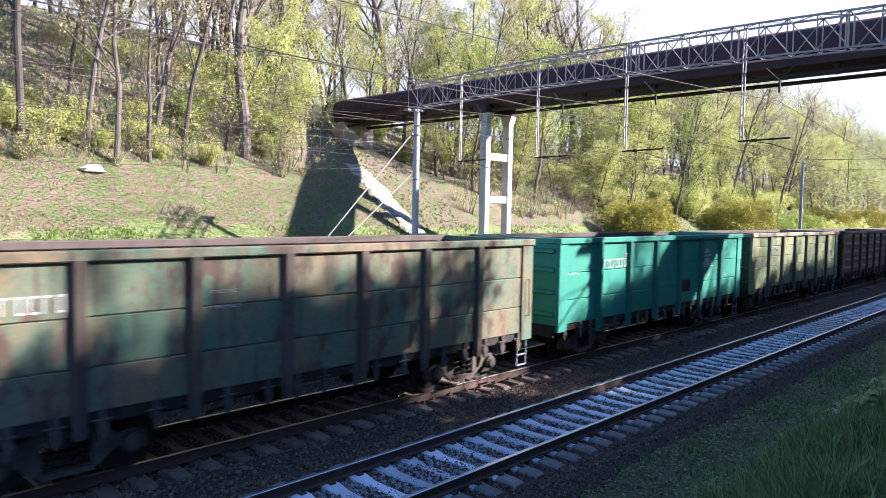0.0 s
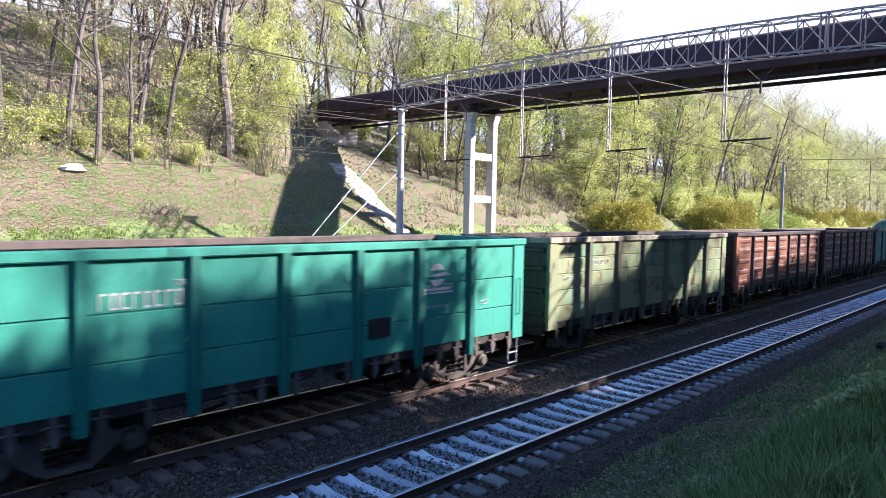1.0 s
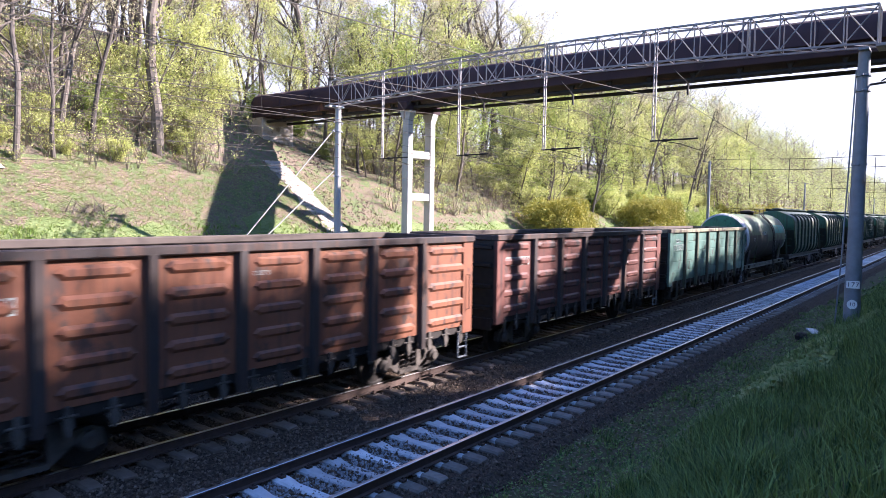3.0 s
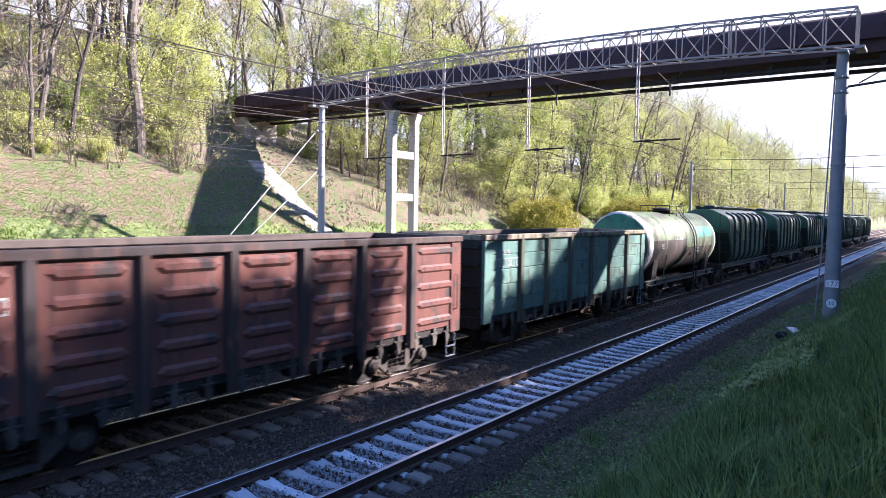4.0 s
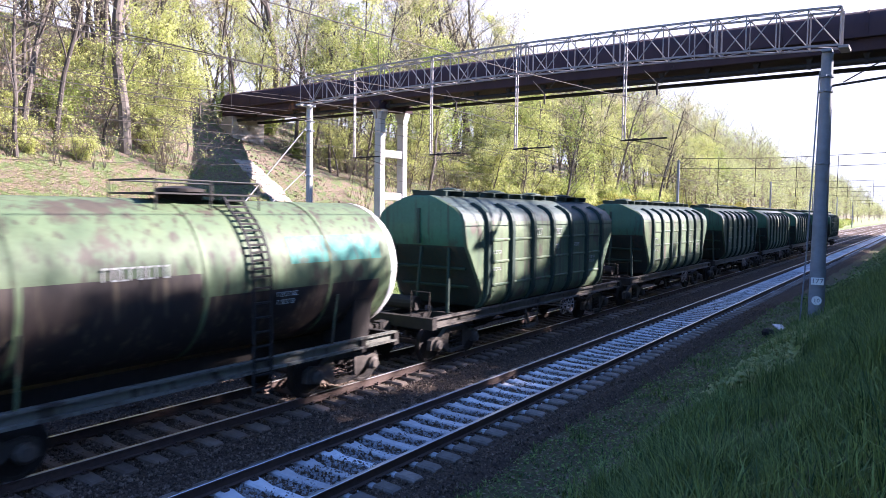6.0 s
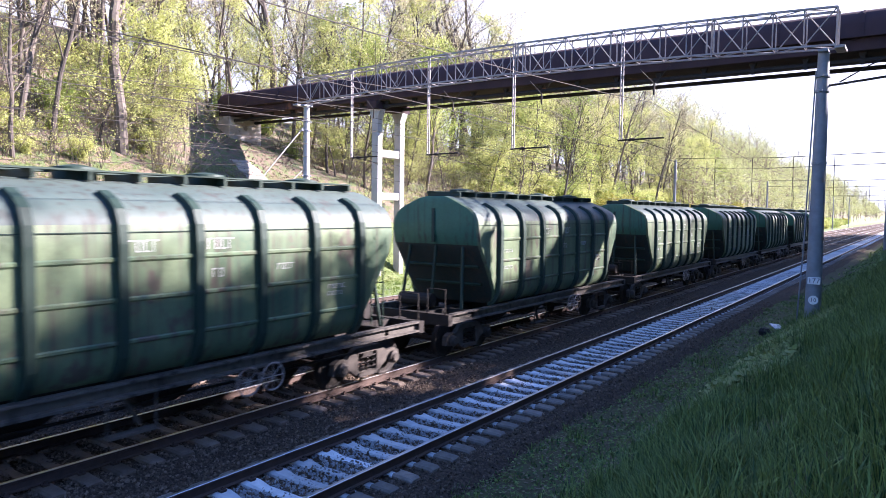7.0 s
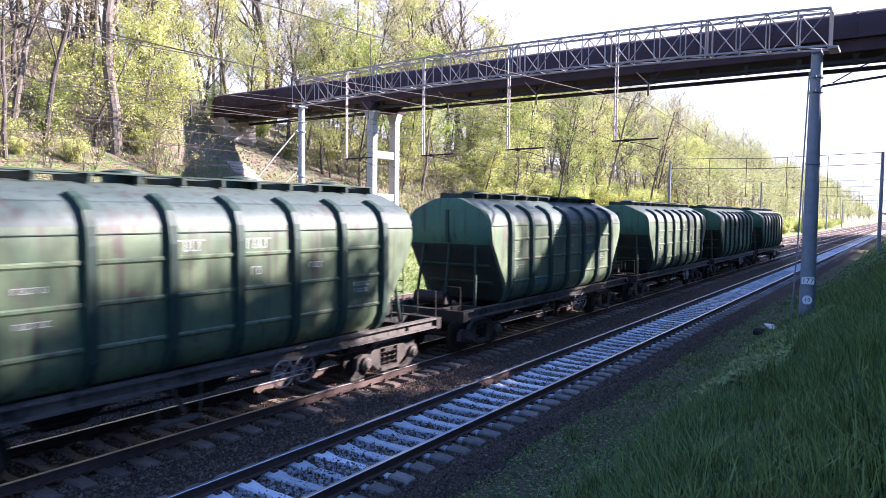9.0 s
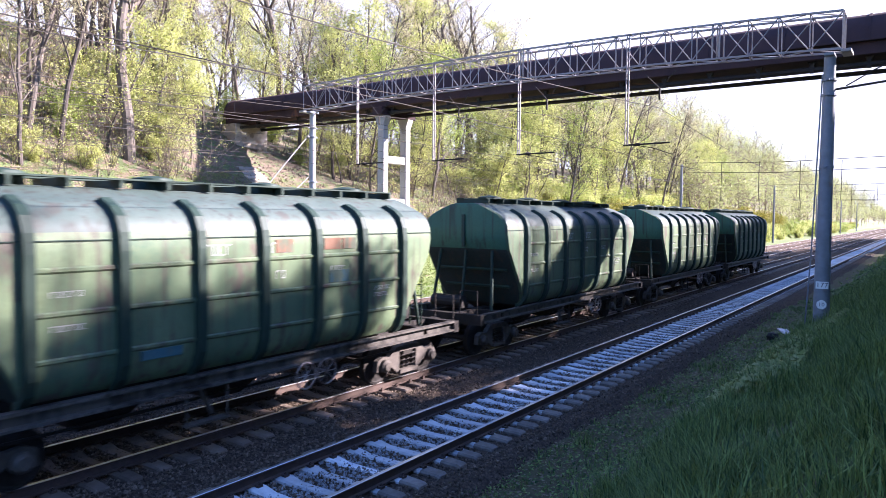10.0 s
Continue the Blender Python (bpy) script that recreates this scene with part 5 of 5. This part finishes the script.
rng = random.Random(11)
spots = []
tries = 0
while len(spots) < 140 and tries < 8000:
    tries += 1
    x, y = rng.uniform(4, 130), rng.uniform(35.0, 64)
    az = math.degrees(math.atan2(y, x))
    if az > 80 or (BRIDGE_X - 10.5 < x < BRIDGE_X + 4 and y < 45):
        continue
    gap = 2.3 + 0.02 * x
    if all((x - a) ** 2 + (y - b) ** 2 > gap * gap for a, b in spots):
        spots.append((x, y))
        plant(TREES[rng.choice((0, 0, 0, 2, 2, 2, 5, 5, 6, 1) if x < 34 else (0, 1, 1, 2, 3, 3, 4, 5, 6))], x, y, rng.uniform(0.75, 1.1), rng.uniform(0, 360))
for x, y, k, sc in ((26.4, 38.0, 3, 0.62), (25.0, 39.8, 1, 0.6), (31.0, 43.2, 3, 0.72), (29.6, 42.2, 3, 0.5), (76.0, 50.0, 8, 1.12), (70.0, 47.5, 8, 1.0), (82.0, 52.0, 8, 1.12), (64.0, 50.0, 5, 1.25), (24.6, 38.0, 6, 0.75), (28.6, 46.0, 0, 0.8), (22.5, 38.2, 8, 1.0), (17.0, 38.5, 2, 1.0), (14.1, 36.4, 0, 0.95)):
    plant(TREES[k], x, y, sc, rng.uniform(0, 360))
for i in range(20):
    plant(TREES[rng.choice((0, 2, 2, 5, 8))], rng.uniform(25, 44), rng.uniform(48, 60), rng.uniform(0.75, 1.05), rng.uniform(0, 360))
for i in range(20):
    plant(TREES[rng.choice((0, 1, 1, 2, 5))], rng.uniform(52, 105), rng.uniform(44, 60), rng.uniform(1.15, 1.4), rng.uniform(0, 360))
for i in range(62):
    x = rng.uniform(39, 150)
    y = rng.uniform(35.5 if x < 54 else 32.5, 39)
    plant(TREES[rng.choice((3, 6, 6, 4, 1) if x < 70 else (0, 1, 2, 3, 4, 5))], x, y, rng.uniform(0.6, 0.95) if x < 70 else rng.uniform(0.85, 1.15), rng.uniform(0, 360))
for i in range(64):
    x, y = rng.uniform(6, 60), rng.uniform(37.0, 52)
    if BRIDGE_X - 8 < x < BRIDGE_X + 3 and y < 42:
        continue
    plant(SHRUBS[rng.choice((0, 1, 1))], x, y, rng.uniform(0.5, 1.1), rng.uniform(0, 360), "shrub", "shrubs on the slope")
for i in range(70):
    x = 54 + 75 * rng.random() ** 1.2
    plant(SHRUBS[rng.choice((1, 1, 1, 0))], x, rng.uniform(32.5, 38), rng.uniform(0.8, 1.6), rng.uniform(0, 360), "shrub", "shrubs on the slope")
for i in range(14):
    plant(SHRUBS[rng.choice((0, 1, 1, 1))], rng.uniform(7, 27), rng.uniform(36.8, 41), rng.uniform(0.4, 0.8), rng.uniform(0, 360), "shrub", "shrubs on the slope")
for i in range(18):
    plant(SHRUBS[rng.choice((2, 3))], 176 + i * 11 + rng.uniform(-3, 3), 28.6 + rng.uniform(-0.5, 1), rng.uniform(0.45, 0.7), rng.uniform(0, 360), "shrub", "golden shrubs at the slope foot")
for x, y, k, sc in ((56.4, 29.9, 2, 0.88), (59.6, 30.3, 2, 0.78), (78.6, 30.0, 2, 0.98), (83.0, 30.3, 2, 1.0), (93, 29.8, 3, 0.85), (104, 30.2, 3, 0.8), (116, 29.8, 2, 0.95), (133, 29.6, 2, 1.1), (150, 29.8, 2, 1.0), (166, 29.6, 2, 1.0)):
    plant(SHRUBS[k], x, y, sc, rng.uniform(0, 360), "shrub", "golden shrubs at the slope foot")

for i in range(46):
    plant(SHRUBS[rng.choice((1, 1, 1, 0))], 100 + i * 4.6 + rng.uniform(-2, 2), rng.uniform(26.4, 29.0), rng.uniform(1.1, 1.9), rng.uniform(0, 360), "shrub", "shrubs at the slope foot")

# woods far along the cutting, past counting
def far_woods(seed, count, leaves):
    r = random.Random(seed)
    wood, green = Shape(), Shape()
    for _ in range(count):
        f = r.random()
        x, y = 115 + 620 * r.random() ** 1.5, 29 + 46 * f ** 1.1
        b = Vector((x, y, terrain(x, y) - 0.3))
        h = r.uniform(15, 24) if f > 0.25 else r.uniform(7, 13)
        wood.tube(b, b + Vector((r.uniform(-1, 1), r.uniform(-1, 1), h * 0.9)), 0.13, 0.03, 4)
        tops = []
        for _ in range(16):
            t, a = r.uniform(0.25, 0.9), r.uniform(0, 6.28)
            q = b + Vector((0, 0, h * t))
            e = q + Vector((math.cos(a), math.sin(a), r.uniform(0.6, 1.6))) * h * 0.30 * (1.15 - t)
            wood.tube(q, e, 0.07, 0.025, 3, caps=False)
            tops += [e, q.lerp(e, 0.6)]
        leafy = leaves if f < 0.45 else leaves * r.uniform(0.2, 0.8)
        for _ in range(int(leafy)):
            leaf(green, r.choice(tops) + Vector((r.gauss(0, 1.0), r.gauss(0, 1.0), r.gauss(0, 0.9))), r.uniform(0.16, 0.32), r)
    return wood, green


far_wood, far_green = far_woods(7, 760, 470)
tagged(part("far_wood_stems", far_wood, M_TWIG), "grey-brown bare limbs of woods along the far cutting", "woods", kind="stuff")
tagged(part("far_woods", far_green, L_FAR), "haze-tinted spring leaves of woods along the far cutting", "woods", kind="stuff")


def thicket(seed, count, x0, x1, y0, y1):
    """Thin bare stems with twigs and a few small leaves, as one tangle over the slope."""
    r = random.Random(seed)
    wood, green = Shape(), Shape()
    while count:
        x, y = r.uniform(x0, x1), y0 + (y1 - y0) * r.random() ** 1.3
        if BRIDGE_X - 8 < x < BRIDGE_X + 3 and y < 42 or noise.noise((x * 0.3, y * 0.3, 7.0)) < -0.25:
            continue
        count -= 1
        h = r.uniform(0.7, 1.6) + (r.uniform(0.5, 3.5) if r.random() < 0.5 else 0.0)
        b = Vector((x, y, terrain(x, y) - 0.1))
        leafy = max(0.0, noise.noise((x * 0.25, y * 0.25, 1.0)) + 0.45)
        for _ in range(r.randint(3, 5)):
            d = Vector((r.uniform(-0.5, 0.5), r.uniform(-0.5, 0.5), 1)).normalized()
            p, pts = b.copy(), [b]
            for _ in range(3):
                d = (d + Vector((r.uniform(-0.3, 0.3), r.uniform(-0.3, 0.3), 0))).normalized()
                p = p + d * h * r.uniform(0.25, 0.4)
                pts.append(p)
                for _ in range(2):
                    e = p + Vector((r.gauss(0, 0.3), r.gauss(0, 0.3), r.uniform(-0.1, 0.4))) * h * 0.45
                    wood.line([tuple(p), tuple(e)], 0.009, 3, 0, 0.004)
                    for _ in range(int(r.random() * 11 * leafy)):
                        leaf(green, p.lerp(e, r.uniform(0.3, 1.1)) + Vector((r.gauss(0, 0.06), r.gauss(0, 0.06), r.gauss(0, 0.06))), r.uniform(0.05, 0.11), r)
            wood.line([tuple(q) for q in pts], 0.02, 3, 0, 0.007)
    return wood, green


for seed, count, x0, x1, y0, y1 in ((61, 560, 5, 33, 36.3, 52), (62, 420, 37, 70, 33, 46)):
    wood, green = thicket(seed, count, x0, x1, y0, y1)
    tagged(part("undergrowth_stems", wood, M_TWIG), "thin brown bare stems tangled over the slope", "undergrowth", kind="stuff")
    tagged(part("undergrowth_leaves", green, L_FRESH), "small yellow-green spring leaves on the undergrowth", "undergrowth", kind="stuff")

# trees on the near bank that shade the line, lower where the light comes through
rng = random.Random(55)


def shade_top(x, y):
    """Crown height that keeps the lower train in the shade and lets low sun in over the tops."""
    fall, drift = SUN_WAY.z / SUN_WAY.y, SUN_WAY.x / SUN_WAY.y
    along = x + drift * (10.3 - y)
    for end, lo, hi in ((5.2, -0.5, 0.2), (9.0, -0.2, 0.9), (15.6, -2.8, -2.2), (18.8, -0.7, 0.1), (30.0, -0.9, 0.5), (41.0, -0.4, 0.3), (999, 0.5, 2.2)):
        if along < end:
            break
    return rng.uniform(lo, hi) - fall * (10.3 - y) - terrain(x, y)


for i in range(78):
    x, y = 3 + i * 1.12 + rng.uniform(-0.5, 0.5), (-5.6, -8.4, -7.0)[i % 3] + rng.uniform(-0.6, 0.6)
    plant(TREES[7], x, y, shade_top(x, y) / 7.8, rng.uniform(0, 360), "tree", "trees on the near bank")
for i in range(30):
    x, y = 10 + i * 2.0 + rng.uniform(-0.9, 0.9), -9.5 + rng.uniform(-1.5, 1.5)
    if 8.5 < x + SUN_WAY.x / SUN_WAY.y * (10.3 - y) < 17.0:
        continue
    plant(TREES[5], x, y, rng.uniform(0.74, 1.0), rng.uniform(0, 360), "tree", "trees on the near bank")
for i in range(34):
    x, y = 90 + i * 3.4 + rng.uniform(-0.8, 0.8), -7.0 + rng.uniform(-1.0, 1.0)
    plant(TREES[7], x, y, rng.uniform(1.25, 1.6), rng.uniform(0, 360), "tree", "trees on the near bank")
for i in range(30):
    x = 4 + i * 1.6 + rng.uniform(-0.4, 0.4)
    plant(SHRUBS[4], x, -4.4 + rng.uniform(-0.5, 0.3), rng.uniform(0.7, 1.0), rng.uniform(0, 360), "shrub", "shrubs on the near bank")

# ---- ground cover ----
def cover(seed, count, x0, x1, y0, y1, size, up=0.02, flat=0.25, fade=0.0):
    """Small leaves strewn over the ground, in patches that thin out towards the edges where a fade is given."""
    r = random.Random(seed)
    s = Shape()
    for _ in range(count):
        x, y = x0 + (x1 - x0) * r.random() ** 1.3, r.uniform(y0, y1)
        if fade and min(x - x0, x1 - x, (y1 - y) * 2) / fade + 0.9 * noise.noise((x * 0.45, y * 0.45, 5.0)) < r.random():
            continue
        leaf(s, Vector((x, y, terrain(x, y) + r.random() * up)), size * r.uniform(0.6, 1.4), r, flat)
    return s
tagged(part("leaf_litter", cover(21, 60000, 8, 60, 29, 52, 0.05, 0.006, 0.14), L_DRY), "dry fallen leaves on the slope", "leaf litter", kind="stuff")
tagged(part("foot_weeds", cover(26, 70000, 8, 110, 27, 31.5, 0.10, 0.22, 0.8), L_WEED), "thick green weeds at the foot of the slope", "weeds", kind="stuff")
tagged(part("grass_patches", cover(28, 75000, 6, 36, 28.0, 38.5, 0.065, 0.14, 0.7, 6.0), L_WEED), "patches of grass and weeds on the slope", "weeds", kind="stuff")
tagged(part("slope_weeds", cover(22, 150000, 8, 110, 26.5, 37, 0.055, 0.10, 0.6), L_WEED), "low green weeds on the slope", "weeds", kind="stuff")


def grass(seed, count, x0, x1, y0, y1, h0, h1, bare=0.3, wide=1.0):
    r = random.Random(seed)
    s = Shape()
    while len(s.f) < count * 2:
        x, y = x0 + (x1 - x0) * r.random() ** 1.4, r.uniform(y0, y1)
        if bare and noise.noise((x * 0.5, y * 0.5, 9.0)) + r.uniform(-0.45, 0.45) < -0.3 + bare * max(0, y - 2.7):
            continue
        b = Vector((x, y, terrain(x, y) - 0.02))
        for _ in range(7):
            a = r.uniform(0, 6.28)
            h = r.uniform(h0, h1) * (1.0 + 1.1 * noise.noise((x * 0.9, y * 0.9, 4.0)))
            d = Vector((math.cos(a), math.sin(a), 0))
            w = Vector((-d.y, d.x, 0)) * r.uniform(0.004, 0.008) * wide
            q = b + d * r.uniform(0, 0.06)
            mid, tip = q + d * h * 0.15 + Vector((0, 0, h * 0.6)), q + d * h * r.uniform(0.3, 0.7) + Vector((0, 0, h * r.uniform(0.75, 1.0)))
            o = len(s.v)
            s.v += [tuple(q - w), tuple(q + w), tuple(mid + w * 0.8), tuple(mid - w * 0.8), tuple(tip)]
            s.f += [(o, o + 1, o + 2, o + 3), (o + 3, o + 2, o + 4)]
            s.mi += [0, 0]
    return s
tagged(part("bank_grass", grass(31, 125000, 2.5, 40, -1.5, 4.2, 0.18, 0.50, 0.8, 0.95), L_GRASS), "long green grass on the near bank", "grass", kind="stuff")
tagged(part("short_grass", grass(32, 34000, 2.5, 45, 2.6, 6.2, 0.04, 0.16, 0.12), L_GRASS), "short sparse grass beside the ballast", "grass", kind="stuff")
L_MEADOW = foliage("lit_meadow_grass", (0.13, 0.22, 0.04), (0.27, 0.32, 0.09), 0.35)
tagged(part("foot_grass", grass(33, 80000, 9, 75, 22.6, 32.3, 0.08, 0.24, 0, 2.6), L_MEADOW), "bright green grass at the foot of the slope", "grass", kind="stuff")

L_STRAW = foliage("dead_stalk", (0.13, 0.10, 0.06), (0.24, 0.19, 0.12), 0.1)
tagged(part("bank_litter", cover(24, 16000, 3, 40, 2.2, 6.3, 0.05, 0.02, 0.3), L_STRAW), "dry stalks and leaves beside the ballast", "leaf litter", kind="stuff")
tagged(part("bank_weeds", cover(25, 26000, 3, 40, 1.5, 5.9, 0.055, 0.07, 0.7), L_GRASS), "small low weeds beside the ballast", "weeds", kind="stuff")

tagged(part("far_bank_grass", cover(29, 60000, 38, 140, -1.5, 5.2, 0.11, 0.2, 0.9, 8.0), L_GRASS), "rough green grass farther along the near bank", "grass", kind="stuff")
tagged(part("leafy_weeds", cover(27, 9000, 13, 24, 1.9, 3.3, 0.11, 0.30, 0.9), L_WEED), "leafy yellow-green weeds by the mast", "weeds", kind="stuff")

# litter by the line
board = Shape().chamfer(-0.45, 0.45, -0.18, 0.18, -0.02, 0.03, 0.01)
tagged(part("discarded_board", board, P_WHITE, m=pose(29.6, 4.5, terrain(29.6, 4.5) + 0.05, 3, -4, 25)), "pale discarded board lying beside the ballast", "board")
lump = Shape().lathe([(0.05, -0.1), (0.2, 0.0), (0.24, 0.14), (0.16, 0.27), (0.03, 0.31)], 9)
tagged(part("dark_rock", lump, M_DARK, m=pose(28.4, 4.75, terrain(28.4, 4.75), 5, 8, 0)), "dark rounded rock beside the ballast", "rock")
bag = Shape().lathe([(0.1, 0), (0.4, 0.05), (0.42, 0.2), (0.25, 0.36), (0.05, 0.4)], 10)
for k, v in enumerate(bag.v):
    bag.v[k] = (v[0] * (1.3 + 0.3 * math.sin(k * 2.1)), v[1] * (0.8 + 0.25 * math.cos(k * 1.7)), v[2])
tagged(part("plastic_bag", bag, P_WHITE, m=pose(12.8, 35.8, terrain(12.8, 35.8))), "crumpled white plastic bag on the slope", "litter")
br = random.Random(77)
# Brown twigs added where the truss end's shadow darkens the slope.
pile = thing("brush_pile", "brown branches added in place of the truss end's shadow", "brush pile", m=pose(15.8, 32.8, terrain(15.8, 32.8)))
for i in range(34):
    a, q = br.uniform(0, 6.28), Vector((br.uniform(-1.0, 1.0), br.uniform(-0.5, 0.5), br.uniform(0, 0.3)))
    e = q + Vector((math.cos(a) * br.uniform(0.3, 0.9), math.sin(a) * 0.4, br.uniform(0.1, 0.7)))
    part("branch", Shape().line([tuple(q), tuple(q.lerp(e, 0.5) + Vector((0, 0, br.uniform(-0.1, 0.15)))), tuple(e)], br.uniform(0.012, 0.03), 4, 0, 0.006), M_BARK, pile)


# ---- the train's run: seconds and the place of the first wagon's end ----
RUN = [(0.0, 14.15), (1.0, 0.5), (2.5, -20.0), (4.5, -47.5), (5.5, -61.3), (7.5, -88.9), (9.0, -110.2), (10.0, -124.5)]


def run_at(t):
    for (a, u), (b, v) in zip(RUN, RUN[1:]):
        if t <= b:
            return u + (v - u) * (t - a) / (b - a)
    return RUN[-1][1]


def motions():
    for wagon, at in train:
        walk(wagon, [(t, pose(s + at, TRAIN_Y, 0)) for t, s in RUN])
    for wagon, at in train:
        for ob in wagon.children_recursive:
            if ob.name.startswith("wheelset"):
                a = round(ob.matrix_basis.translation.x, 3)
                walk(ob, [(k / FPS, pose(a, 0, 0.475, 0, math.degrees((run_at(k / FPS) - RUN[0][1]) / 0.475), 0)) for k in range(0, 301)])


motions()
